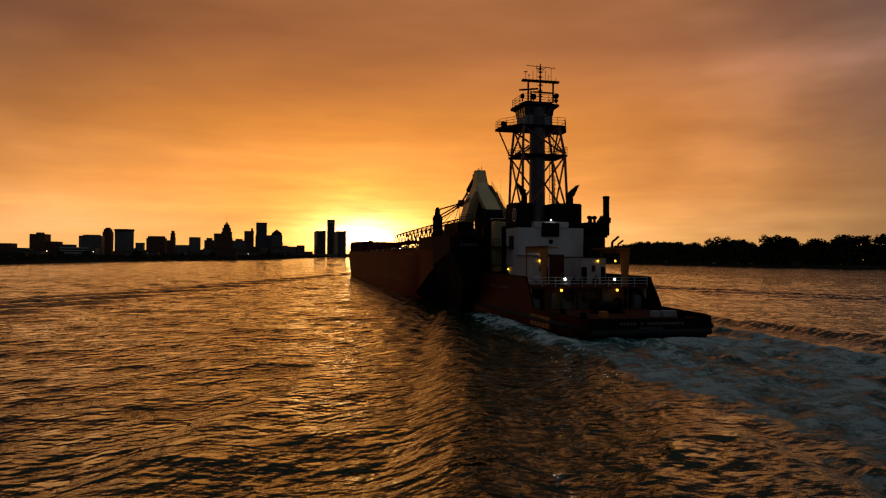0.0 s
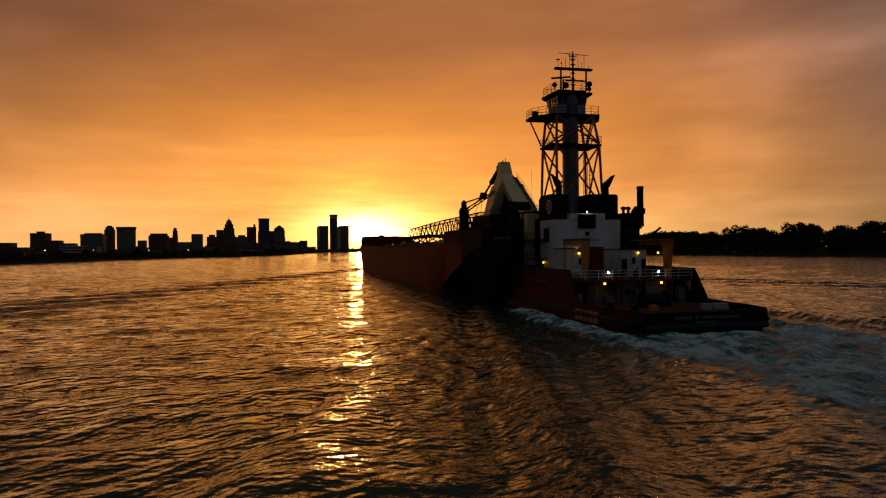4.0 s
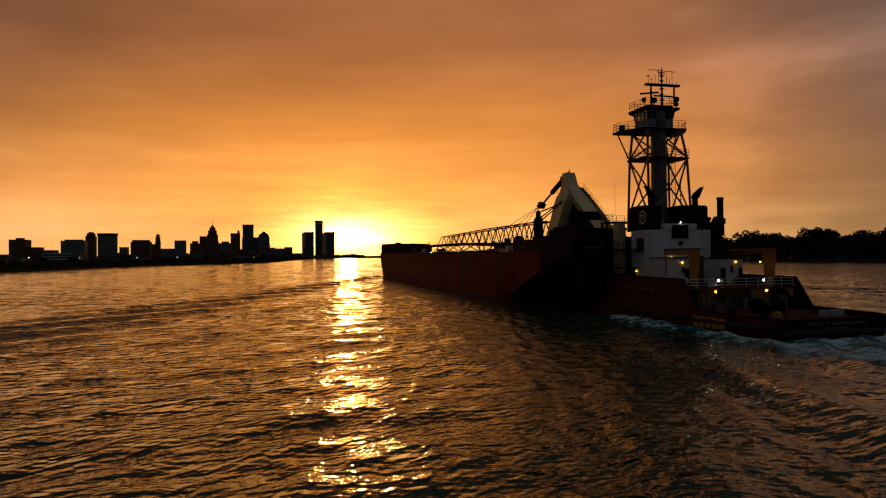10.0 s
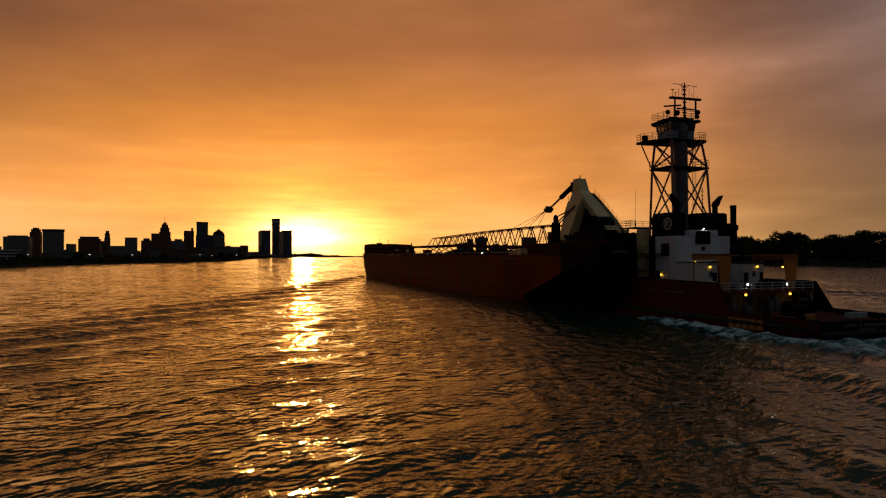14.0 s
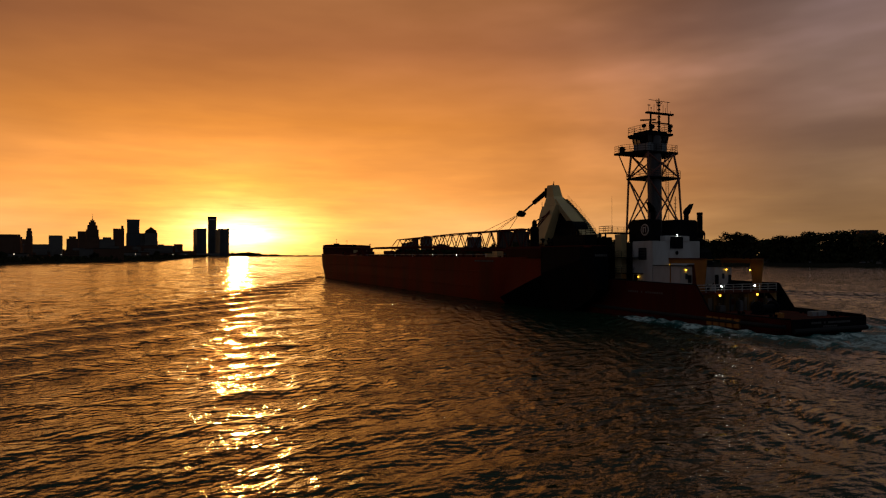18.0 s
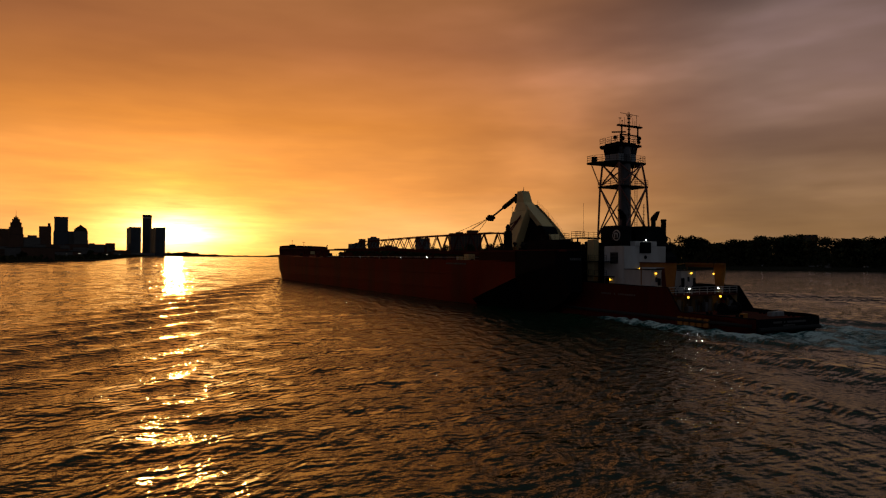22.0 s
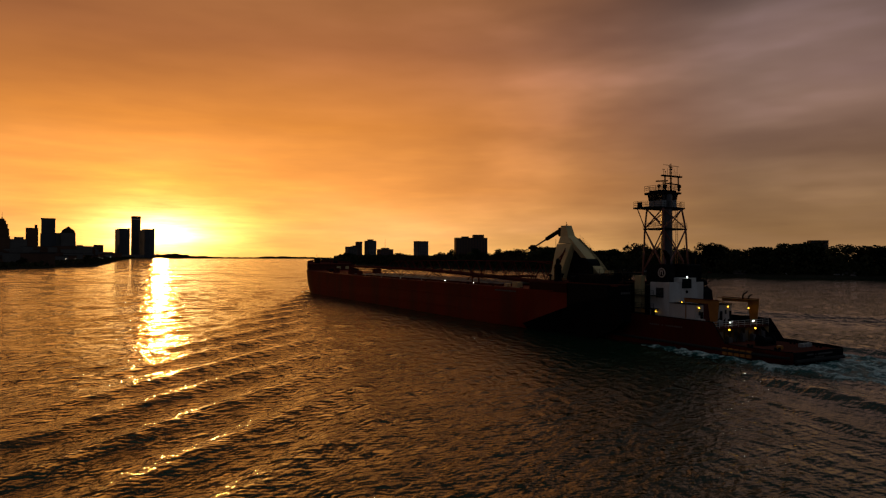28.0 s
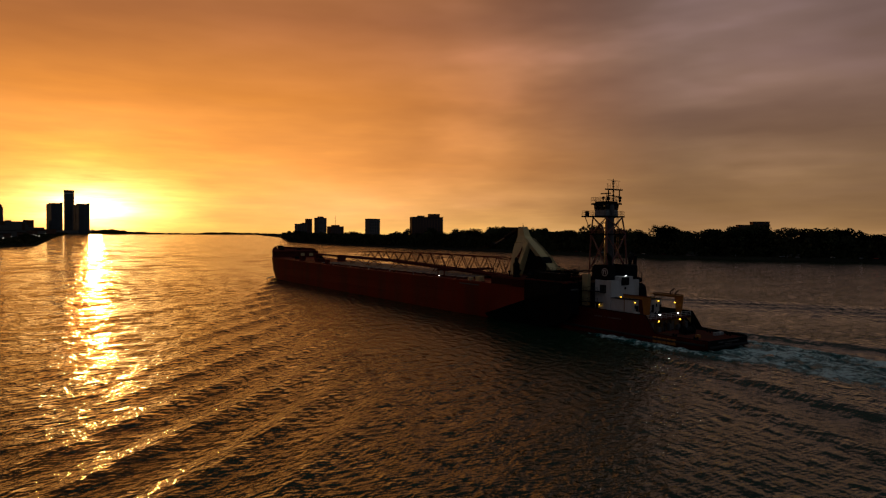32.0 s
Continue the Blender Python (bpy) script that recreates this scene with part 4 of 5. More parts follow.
        part("deck_lamp", bm, LAMP_AMBER, root, "lit amber bulkhead lamp")
    # low white houses on the raised deck, open between them, with buff side screens outboard
    for x0, x1, y0, z1, doors in ((-4.9, -2.6, 20.2, 8.25, ((-3.5, -2.8),)), (1.7, 5.2, 20.1, 8.1, ((1.75, 2.5), (4.5, 5.1)))):
        walls = part("after_house", boxed(x0, y0, 4.62, x1, 26.28, z1, 0.05), WHITE, root, "white painted after deckhouse")
        part("house_roof", boxed(x0 - 0.1, y0 - 0.15, z1, x1 + 0.1, 26.25, z1 + 0.12, 0.03), ROOFING, root)
        for a, b in doors:
            part("door", boxed(a, y0 - 0.07, 4.7, b, y0, 6.9, 0.02), BLACK, walls, "dark open doorway")
        part("window", boxed((x0 + x1) / 2 - 0.25, y0 - 0.06, 6.3, (x0 + x1) / 2 + 0.25, y0, 7.1, 0.02), WINDOW, walls)
        part("hand_rail", rods([((x0 - 0.12, y0 + 0.3, 5.7), (x0 - 0.12, 26.0, 5.7))], 0.03), WHITE, walls)
    for side, x, ya, yb in ((-1, -4.95, 15.0, 22.6), (1, 5.5, 14.5, 22.5)):
        screen = part("side_screen", boxed(x - 0.09, ya, 8.7, x + 0.09, yb, 9.42, 0.03), BUFF, root, "buff painted side screen")
        part("screen_roof", boxed(x - 0.09 if side < 0 else x - 1.3, ya + 0.05, 9.2, x + 1.3 if side < 0 else x + 0.09, yb, 9.34, 0.02), BUFF, screen)
        part("screen_leg", slab(bmesh.new(), [(ya, 8.75), (ya + 2.3, 8.75), (ya + 1.7, 4.62), (ya + 0.5, 4.62)], 0, x - 0.085, x + 0.085), BUFF, screen)
        part("screen_edge", boxed(x - 0.16, ya - 0.05, 9.4, x + 0.16, yb, 9.5, 0.02), RUST_RED, screen)
        part("screen_post", rods([((x, yb - 0.3, 4.62), (x, yb - 0.3, 8.7))], 0.09), BUFF, screen)
    part("stores_locker", boxed(-2.4, 20.4, 4.62, -0.5, 21.6, 8.5, 0.05), RUST_RED, root, "brown steel stores locker")
    part("stores_crate", boxed(-1.9, 17.2, 4.62, -0.9, 18.2, 5.5, 0.06), GREY_WHITE, root)
    part("life_raft", rod(bmesh.new(), (-4.4, 18.6, 5.35), (-4.4, 20.0, 5.35), 0.42, n=14), WHITE, root, "white life raft canister")
    for x, y, z in ((0.4, 19.2, 5.0), (1.0, 18.4, 4.95), (3.2, 19.0, 5.1), (-3.0, 17.0, 4.95)):
        bm = boxed(x - 0.35, y - 0.3, 4.62, x + 0.35, y + 0.3, z + 0.3, 0.08)
        rod(bm, (x - 0.2, y, z + 0.3), (x + 0.25, y, z + 0.7), 0.1, n=7)
        part("deck_gear", bm, BLACK, root)
    for x, y, z in ((4.0, 19.95, 7.7), (4.35, 15.85, 7.7), (-3.97, 20.05, 7.7), (-1.54, 26.15, 8.29)):
        lamp = part("bulkhead_lamp", ball(bmesh.new(), (x, y, z), 0.12), LAMP_AMBER, root, "lit amber bulkhead lamp")
        part("lamp_hood", boxed(x - 0.16, y - 0.16, z + 0.13, x + 0.16, y + 0.12, z + 0.19, 0.02), BLACK, lamp)
    part("lamp_stem", rods([((4.35, 15.85, 7.85), (4.35, 15.85, 9.25))], 0.03), BLACK, root)
    # dark boat deck on the starboard side
    part("boat_deck_house", slab(bmesh.new(), [(25.4, 4.62), (26.2, 10.4), (27.2, 11.2), (31.2, 11.2), (31.2, 4.62)], 0, 4.92, 7.3), BLACK, root, "black boat deck housing")
    railing(root, [(7.2, 26.4, 11.2), (7.2, 31.0, 11.2)], 1.0, 1.5, 0.035, BLACK)
    for x0 in (-1.6, -0.4):
        part("house_door", boxed(x0, 26.22, 4.7, x0 + 0.9, 26.3, 6.8, 0.02), BLACK, root)
    bm = rod(bmesh.new(), (4.6, 17.2, 9.3), (4.6, 17.2, 10.1), 0.16, n=8)
    rod(bm, (4.6, 17.2, 10.1), (5.2, 16.6, 10.8), 0.14, n=8)
    part("vent_pipe", bm, BLACK, root)
    bm = rod(bmesh.new(), (4.9, 16.2, 9.3), (4.9, 16.2, 9.8), 0.14, n=8)
    rod(bm, (4.9, 16.2, 9.8), (5.4, 15.8, 10.3), 0.12, n=8)
    part("vent_pipe", bm, BLACK, root)
    # main house
    main = part("main_house", boxed(-4.9, 26.3, 4.62, 4.9, 31.2, 12.2, 0.08), WHITE, root, "white painted main deckhouse")
    part("casing_trunk", boxed(-6.3, 32.2, 6.0, -5.22, 34.0, 13.4, 0.06), CREAM, root, "cream painted vertical trunk")
    part("forward_house", boxed(-5.2, 31.2, 4.62, 5.2, 38, 11.4, 0.08), BLACK, root, "dark painted forward house")
    part("house_top", boxed(-2.4, 26.2, 12.2, 2.6, 29, 13.05, 0.05), WHITE, main)
    part("boat_bay", boxed(-1.4, 26.14, 11.0, 1.2, 26.3, 12.9, 0.03), BLACK, main, "dark louvred opening")
    part("round_port", rod(bmesh.new(), (0.0, 26.3, 10.3), (0.0, 26.22, 10.3), 0.32, n=16), BLACK, main)
    part("louvre", boxed(-4.97, 27.7, 9.2, -4.9, 29.6, 11.1, 0.02), BLACK, main, "dark louvred side opening")
    for k in range(7):
        part("louvre_slat", boxed(-5.02, 27.75, 9.35 + k * 0.25, -4.96, 29.55, 9.42 + k * 0.25), STEEL, main)
    part("side_door", boxed(-4.97, 29.9, 4.7, -4.9, 30.8, 6.7, 0.02), BLACK, main)
    for z in (7.0, 9.6):
        part("walkway", boxed(-6.8, 28.5, z - 0.1, -4.9, 38, z, 0.02), BLACK, root)
        railing(root, [(-6.7, 28.6, z), (-6.7, 37.8, z)], 1.0, 1.6, 0.035, BLACK)
    for y in (29.5, 33.0):
        part("bulkhead_lamp", ball(bmesh.new(), (-5.1 - 0.25 * (y > 31), y, 6.4), 0.11), LAMP_AMBER, root)
    for i in range(16):
        if i in (5, 7):
            continue
        part("side_name_bar", boxed(-8.05, 28.0 - i * 0.5, 4.1, -7.99, 28.3 - i * 0.5, 4.4), DULL_GREY, root)
    bm = bmesh.new()
    ball(bm, (6.2, 27.8, 12.0), 0.9, sx=0.8, sy=1.5, sz=0.8)
    rod(bm, (6.2, 26.6, 11.2), (6.2, 26.6, 13.6), 0.1, n=6)
    rod(bm, (6.2, 26.6, 13.6), (6.6, 27.8, 14.0), 0.08, n=6)
    part("rescue_boat", bm, BLACK, root)
    # black exhaust casings with a roundel
    for x0, x1, y0 in ((-4.6, -2.2, 27.4), (0.95, 4.8, 26.8)):
        part("funnel_casing", slab(bmesh.new(), [(y0, 12.1), (y0, 15.5), (y0 + 0.5, 15.75), (31.6, 15.75), (32.4, 15.2), (32.4, 12.1)], 0, x0, x1), BLACK, root, "black exhaust casing")
    ring = bmesh.new()
    bmesh.ops.create_circle(ring, cap_ends=True, segments=28, radius=0.95, matrix=Matrix.Translation((-4.62, 28.45, 14.05)) @ Matrix.Rotation(radians(-90), 4, "Y"))
    bmesh.ops.solidify(ring, geom=ring.faces[:], thickness=0.04)
    disc = part("roundel", ring, WHITE, root, "white round company badge")
    bm = rod(bmesh.new(), (-4.65, 28.45, 14.05), (-4.69, 28.45, 14.05), 0.72, n=24)
    part("roundel_field", bm, BLACK, disc)
    bm = boxed(-4.72, 28.05, 13.6, -4.68, 28.25, 14.5)
    box(bm, -4.72, 28.65, 13.6, -4.68, 28.85, 14.5)
    box(bm, -4.72, 28.15, 14.3, -4.68, 28.75, 14.5)
    part("roundel_mark", bm, WHITE, disc)
    for x, s in ((-3.3, -1), (3.6, 1)):
        bm = rod(bmesh.new(), (x, 28.0, 15.6), (x, 28.0, 16.9), 0.42, n=12)
        slab(bm, [(x - 0.42, 16.8), (x + 0.42, 16.8), (x + s * 1.25, 18.5), (x + s * 1.0, 18.4), (x - s * 0.2, 17.4)], 1, 27.6, 28.4)
        part("exhaust_pipe", bm, BLACK, root, "black exhaust outlet with a slanted cowl")
    bm = rod(bmesh.new(), (1.2, 27.9, 13.0), (1.2, 27.9, 19.6), 0.06, n=6)
    for k in range(6):
        rod(bm, (0.95, 27.9, 16 + k * 0.6), (1.45, 27.9, 16 + k * 0.6), 0.04, n=4)
    part("signal_mast", bm, BLACK, root)
    part("mast_light", ball(bmesh.new(), (-0.07, 26.1, 13.25), 0.06), LAMP_WHITE, root)

    # ---- tower
    C = Vector((-0.2, 31.2, 0))
    part("tower_column", rod(bmesh.new(), (C.x, C.y, 12), (C.x, C.y, 30.1), 1.2, 1.1, n=24), IRON, root, "dark grey steel tower column", smooth=True)
    legs = [(-1, -1), (1, -1), (1, 1), (-1, 1)]
    base = [(-3.2, 28.9), (3.7, 28.9), (3.7, 34.6), (-3.4, 34.6)]
    mid = [(-3.0, 29.5), (3.4, 29.5), (3.4, 34.2), (-3.2, 34.2)]
    top = [(-2.8, 29.8), (2.6, 29.8), (2.6, 34.0), (-2.8, 34.0)]
    for (bx, by), (mx, my), (tx, ty) in zip(base, mid, top):
        part("tower_leg", rods([((bx, by, 12.2), (mx, my, 22.9)), ((mx, my, 22.9), (tx, ty, 27.0))], 0.19, n=8), TOWER_RED, root, "red oxide tubular tower leg")
    for i in range(4):
        j = (i + 1) % 4
        b0, b1, m0, m1, t0, t1 = base[i], base[j], mid[i], mid[j], top[i], top[j]
        for p, q in (((*b0, 14.0), (*m1, 22.8)), ((*b1, 14.0), (*m0, 22.8)), ((*m0, 23.0), (*t1, 26.9)), ((*m1, 23.0), (*t0, 26.9))):
            part("tower_brace", rods([(p, q)], 0.14), TOWER_RED, root)
    part("mid_platform", slab(bmesh.new(), [(-3.6, 29.4), (3.75, 29.4), (3.75, 34.3), (-3.6, 34.3)], 2, 22.7, 23.0), BLACK, root)
    railing(root, [(-3.6, 29.4, 23.0), (3.7, 29.4, 23.0), (3.7, 34.3, 23.0), (-3.6, 34.3, 23.0), (-3.6, 29.4, 23.0)], 1.1, 1.6, 0.035, TOWER_RED)
    ladder(root, (1.6, 30.2, 13), (1.6, 30.2, 27), (1, 0, 0), 0.6, 0.35, TOWER_RED, 0.04)
    # bridge deck with wings
    part("bridge_deck", slab(bmesh.new(), [(-5.4, 35.3), (-5.4, 33.2), (-3.2, 29.9), (3.7, 29.9), (5.2, 33.2), (5.2, 35.3)], 2, 26.95, 27.3), BLACK, root)
    railing(root, [(-3.1, 30.0, 27.3), (-5.3, 33.2, 27.3), (-5.3, 35.2, 27.3), (5.1, 35.2, 27.3), (5.1, 33.2, 27.3), (3.6, 30.0, 27.3), (-3.1, 30.0, 27.3)], 1.15, 1.2, 0.035, BLACK)
    part("wing_console", boxed(-4.6, 34.3, 27.3, -3.8, 34.9, 28.4, 0.05), BLACK, root)
    part("wing_strut", rods([((-5.1, 34.4, 27.0), (-3.5, 34.0, 23.2))], 0.11), RUST_RED, root)
    part("wing_strut", rods([((4.9, 34.4, 27.0), (3.6, 34.0, 23.2))], 0.11), RUST_RED, root)
    # wheelhouse: sill wall, posts, glass, roof
    wall = [(-2.25, 30.5), (1.85, 30.5), (2.05, 33.8), (1.2, 34.6), (-1.6, 34.6), (-2.45, 33.8)]
    wheel = part("wheelhouse", slab(bmesh.new(), wall, 2, 27.3, 28.7), GREY_WHITE, root, "dull white wheelhouse with a band of raked windows")
    band = bmesh.new()
    lo = [band.verts.new((x, y, 28.7)) for x, y in wall]
    hi = [band.verts.new((C.x + (x - C.x) * 1.08, C.y + 1.2 + (y - C.y - 1.2) * 1.08, 30.0)) for x, y in wall]
    for i in range(6):
        band.faces.new((lo[i], lo[(i + 1) % 6], hi[(i + 1) % 6], hi[i]))
    part("window_band", band, GLASS, wheel, "clear raked window band")
    for i in range(6):
        a0, a1, b0, b1 = Vector(wall[i] + (28.7,)), Vector(wall[(i + 1) % 6] + (28.7,)), None, None
        for k in range(4):
            p = a0.lerp(a1, k / 4)
            q = Vector((C.x + (p.x - C.x) * 1.085, C.y + 1.2 + (p.y - C.y - 1.2) * 1.085, 30.0))
            part("window_post", rods([(p, q)], 0.07), BLACK, wheel)
    # unseen block added to darken the view through the windows
    part("steering_console", boxed(-1.3, 31.6, 28.5, 0.9, 33.6, 29.5, 0.08), BLACK, wheel)
    part("wheelhouse_roof", slab(bmesh.new(), [(C.x + (x - C.x) * 1.38, C.y + 1.2 + (y - C.y - 1.2) * 1.32) for x, y in wall], 2, 30.0, 30.35), BLACK, root)
    part("roof_plinth", slab(bmesh.new(), [(C.x + (x - C.x) * 1.0, C.y + 1.2 + (y - C.y - 1.2) * 1.0) for x, y in wall], 2, 30.3, 30.75), BLACK, root)
    railing(root, [(-2.8, 30.2, 30.6), (2.4, 30.2, 30.6), (2.5, 34.6, 30.6), (-2.9, 34.6, 30.6), (-2.8, 30.2, 30.6)], 1.1, 1.4, 0.035, BLACK)
    # radar and antenna frame
    for x in (-2.1, 1.7):
        part("antenna_post", rods([((x, 29.9, 30.5), (x, 29.9, 33.4))], 0.14, n=8), BLACK, root)
    part("antenna_yard", boxed(-3.05, 29.6, 33.35, 2.6, 30.2, 33.65, 0.05), BLACK, root)
    bm = rod(bmesh.new(), (-0.2, 30.1, 30.4), (-0.2, 30.1, 36.1), 0.2, 0.08, n=8)
    for z in (31.4, 32.2, 33.0, 34.2, 34.9, 35.4):
        rod(bm, (-0.6, 30.1, z), (0.2, 30.1, z), 0.06, n=5)
        box(bm, -0.35, 29.95, z - 0.12, -0.05, 30.25, z + 0.12)
    rod(bm, (-2.3, 30.1, 35.75), (2.1, 30.1, 35.6), 0.05, n=5)
    rod(bm, (-0.2, 30.1, 34.8), (0.6, 30.1, 35.6), 0.04, n=5)
    rod(bm, (-0.2, 30.1, 34.8), (-0.9, 30.1, 35.6), 0.04, n=5)
    part("main_mast", bm, BLACK, root, "black signal mast crowded with lamps and antennas")
    for x, h in ((-2.5, 1.2), (-2.0, 0.6), (-1.4, 1.4), (-0.8, 2.3), (0.5, 1.5), (1.0, 0.9), (1.4, 1.9), (2.1, 0.5)):
        part("whip_antenna", rods([((x, 29.9, 33.6), (x, 29.9, 33.6 + h))], 0.035, n=5), BLACK, root)
    bm = boxed(-2.75, 29.8, 34.7, -2.25, 30.0, 34.8)
    ball(bm, (-2.0, 29.9, 34.3), 0.12)
    part("wind_vane", bm, BLACK, root)
    part("radar_scanner", rods([((-1.2, 30.6, 32.1), (1.6, 29.9, 31.9))], 0.13), BLACK, root)
    bm = rod(bmesh.new(), (-1.2, 31.2, 30.5), (-1.2, 31.2, 32.4), 0.13, n=6)
    rod(bm, (-2.9, 31.5, 32.5), (-0.2, 30.9, 32.7), 0.14, n=6)
    part("radar_scanner", bm, BLACK, root)
    for x, y, z, r in ((2.3, 30.2, 31.6, 0.42), (2.3, 30.2, 30.9, 0.3), (-2.6, 31.0, 31.5, 0.36), (-0.9, 31.0, 31.5, 0.46)):
        bm = ball(bmesh.new(), (x, y, z), r, n=12)
        rod(bm, (x, y, z - r - 0.4), (x, y, z), 0.07, n=5)
        part("antenna_dome", bm, BLACK, root)
    part("whip_antenna", rods([((-3.4, 38.5, 13.9), (-3.4, 38.5, 20.3))], 0.022, n=5), BLACK, root)
    # platform and rails on the bow side seen past the house
    part("bow_platform", boxed(-5.2, 36, 13.7, 4.5, 40, 13.9, 0.02), BLACK, root)
    for x, y in ((-5, 38.2), (-5, 39.8), (4.3, 38.2), (4.3, 39.8)):
        part("platform_leg", rods([((x, y, 5.3), (x, y, 13.8))], 0.15), BLACK, root)
    railing(root, [(-5.1, 36.1, 13.9), (-5.1, 39.9, 13.9), (4.4, 39.9, 13.9)], 1.1, 1.3, 0.04, BLACK)
    return root


TUG = make_tug()

# ---------------------------------------------------------------- banks, woods and city
CHART = pose(1.0, 0, 0, 0, 0, 3.2)  # the town plan lies a little askew of the tow's course
RIGHT = [(600, -900), (560, 0), (520, 230), (490, 330), (468, 370), (450, 405), (430, 437), (410, 475), (394, 520), (388, 600), (382, 820), (355, 1100), (392, 1470), (520, 1830), (760, 2550), (1258, 4380)]
LEFT = [(-420, -900), (-320, 0), (-272, 300), (-252, 500), (-236, 650), (-216, 850), (-150, 1030), (-85, 1180), (-10, 2200), (90, 3400), (175, 4350), (380, 4750)]


def bank(name, line, side, label, top=2.6):
    """A strip of shore: stone toe at the waterline, a grassy slope, then level land."""
    rings = []
    rng = random.Random(3)
    for x, y in line:
        j = rng.uniform(-3, 3)
        rings.append([(x + j, y, -1.5), (x + j + side * 2.5, y, 0.9), (x + j + side * 9, y, top), (x + side * 40, y, top + 1.6), (x + side * 2600, y + 200, top + 2)])
    bm = loft(bmesh.new(), rings, cap=False)
    return tagged(part(name, bm, LAND), label, "river bank", kind="structure")


bank("bank_right", RIGHT, 1, "low wooded river bank in shadow")
bank("bank_left", LEFT, -1, "flat built-up river bank in shadow")


def far_shore():
    """The low land that closes the river at the horizon."""
    rng = random.Random(8)
    pts, x = [], 500.0
    while x < 2100:
        f = (x - 500) / 1600
        pts.append((x, 8 + 6 * rng.random() + ((10 + 12 * rng.random()) * math.exp(-((x - 620) / 130) ** 4)) + 4 * math.sin(x * 0.01)))
        x += rng.uniform(8, 22)
    bm = slab(bmesh.new(), [(500, -3)] + pts + [(2100, -3)], 1, 4560, 4640)
    ob = part("backdrop", bm, LEAF)
    ob.matrix_basis = CHART
    return tagged(ob, "thin dark line of far wooded shore", "far shore", kind="structure")


far_shore()


def tree_parts(seed, h):
    """Trunk, limbs and a crown of leaf clumps with gaps, standing at the origin."""
    rng = random.Random(seed)
    tb = rod(bmesh.new(), (0, 0, -0.5), (0.2, 0.1, h * 0.45), h * 0.022, h * 0.014, n=7)
    heads = []
    for i in range(7):
        a = i * 0.9 + rng.uniform(-0.3, 0.3)
        z0 = h * rng.uniform(0.2, 0.45)
        out = h * rng.uniform(0.14, 0.30)
        tip = Vector((math.cos(a) * out, math.sin(a) * out, h * rng.uniform(0.45, 0.86)))
        rod(tb, (0.1, 0.05, z0), tip, h * 0.010, h * 0.004, n=5)
        heads.append((tip, h * rng.uniform(0.13, 0.20)))
    heads.append((Vector((0, 0, h * 0.84)), h * 0.15))
    heads += [(Vector((rng.uniform(-0.2, 0.2) * h, rng.uniform(-0.2, 0.2) * h, h * rng.uniform(0.16, 0.4))), h * 0.14) for _ in range(3)]
    verts, faces = [], []
    for c, r in heads:
        for _ in range(150):
            d = Vector((rng.gauss(0, 1), rng.gauss(0, 1), rng.gauss(0, 0.85))).normalized() * r * (0.45 + 0.65 * rng.random())
            p = c + d
            s = h * rng.uniform(0.020, 0.042)
            u = Vector((rng.gauss(0, 1), rng.gauss(0, 1), rng.gauss(0, 1))).normalized()
            v = u.orthogonal().normalized()
            k = len(verts)
            verts += [tuple(p + u * s), tuple(p + v * s * 0.8), tuple(p - u * s), tuple(p - v * s * 0.8)]
            faces.append((k, k + 1, k + 2, k + 3))
    me = bpy.data.meshes.new("crown")
    me.from_pydata(verts, [], faces)
    me.materials.append(LEAF)
    return tb, me


def woods():
    kinds = []
    for i, h in enumerate((22, 19, 25, 17, 21)):
        root = thing("tree", "tall leafy tree, dark against the sunset", "tree", "trees along the river bank", m=pose(455 + i * 9, 150 + i * 23, 3.2))
        tb, me = tree_parts(40 + i, h)
        part("trunk", tb, BARK, root)
        crown = new("crown", me)
        crown.parent = root
        kinds.append(root)
    rng = random.Random(12)

    def along(line, y):
        for (x0, y0), (x1, y1) in zip(line, line[1:]):
            if y0 <= y <= y1:
                return x0 + (x1 - x0) * (y - y0) / (y1 - y0)
        return line[-1][0]
    y = 190.0
    while y < 2300:
        step = 5.4 if y < 800 else 10 if y < 1300 else 24
        y += rng.uniform(0.6, 1.4) * step
        x = along(RIGHT, y) + 22 + rng.uniform(0, 55)
        s = rng.uniform(0.82, 1.08) * (1.08 if y < 480 else 1.15 if y < 1000 else 0.85)
        ob = copy_thing(kinds[rng.randrange(5)], pose(x, y, 3.4, 0, 0, rng.uniform(0, 360)))
        ob.scale = (s * rng.uniform(1.1, 1.5), s * rng.uniform(1.1, 1.5), s)
    y = 230.0
    while y < 1000:
        y += rng.uniform(11, 19)
        s = rng.uniform(0.95, 1.25)
        ob = copy_thing(kinds[rng.randrange(5)], pose(along(RIGHT, y) + 80 + rng.uniform(0, 40), y, 3.4, 0, 0, rng.uniform(0, 360)))
        ob.scale = (s * 1.6, s * 1.6, s)
    # low trees between the sheds on the town side
    y = 560.0
    while y < 1900:
        y += rng.uniform(30, 70)
        ob = copy_thing(kinds[rng.randrange(5)], pose(along(LEFT, y) - 14 - rng.uniform(0, 30), y, 3.2, 0, 0, rng.uniform(0, 360)))
        s = rng.uniform(0.3, 0.6)
        ob.scale = (s * 1.3, s * 1.3, s)
    thicket(rng, "undergrowth", lambda y: along(RIGHT, y), 1, 120, 2400, 30, 7.5, "dense bushes and lower leaves on the wooded bank")
    thicket(rng, "undergrowth", lambda y: along(LEFT, y), -1, 420, 4300, 8, 2.6, "low bushes along the town bank")


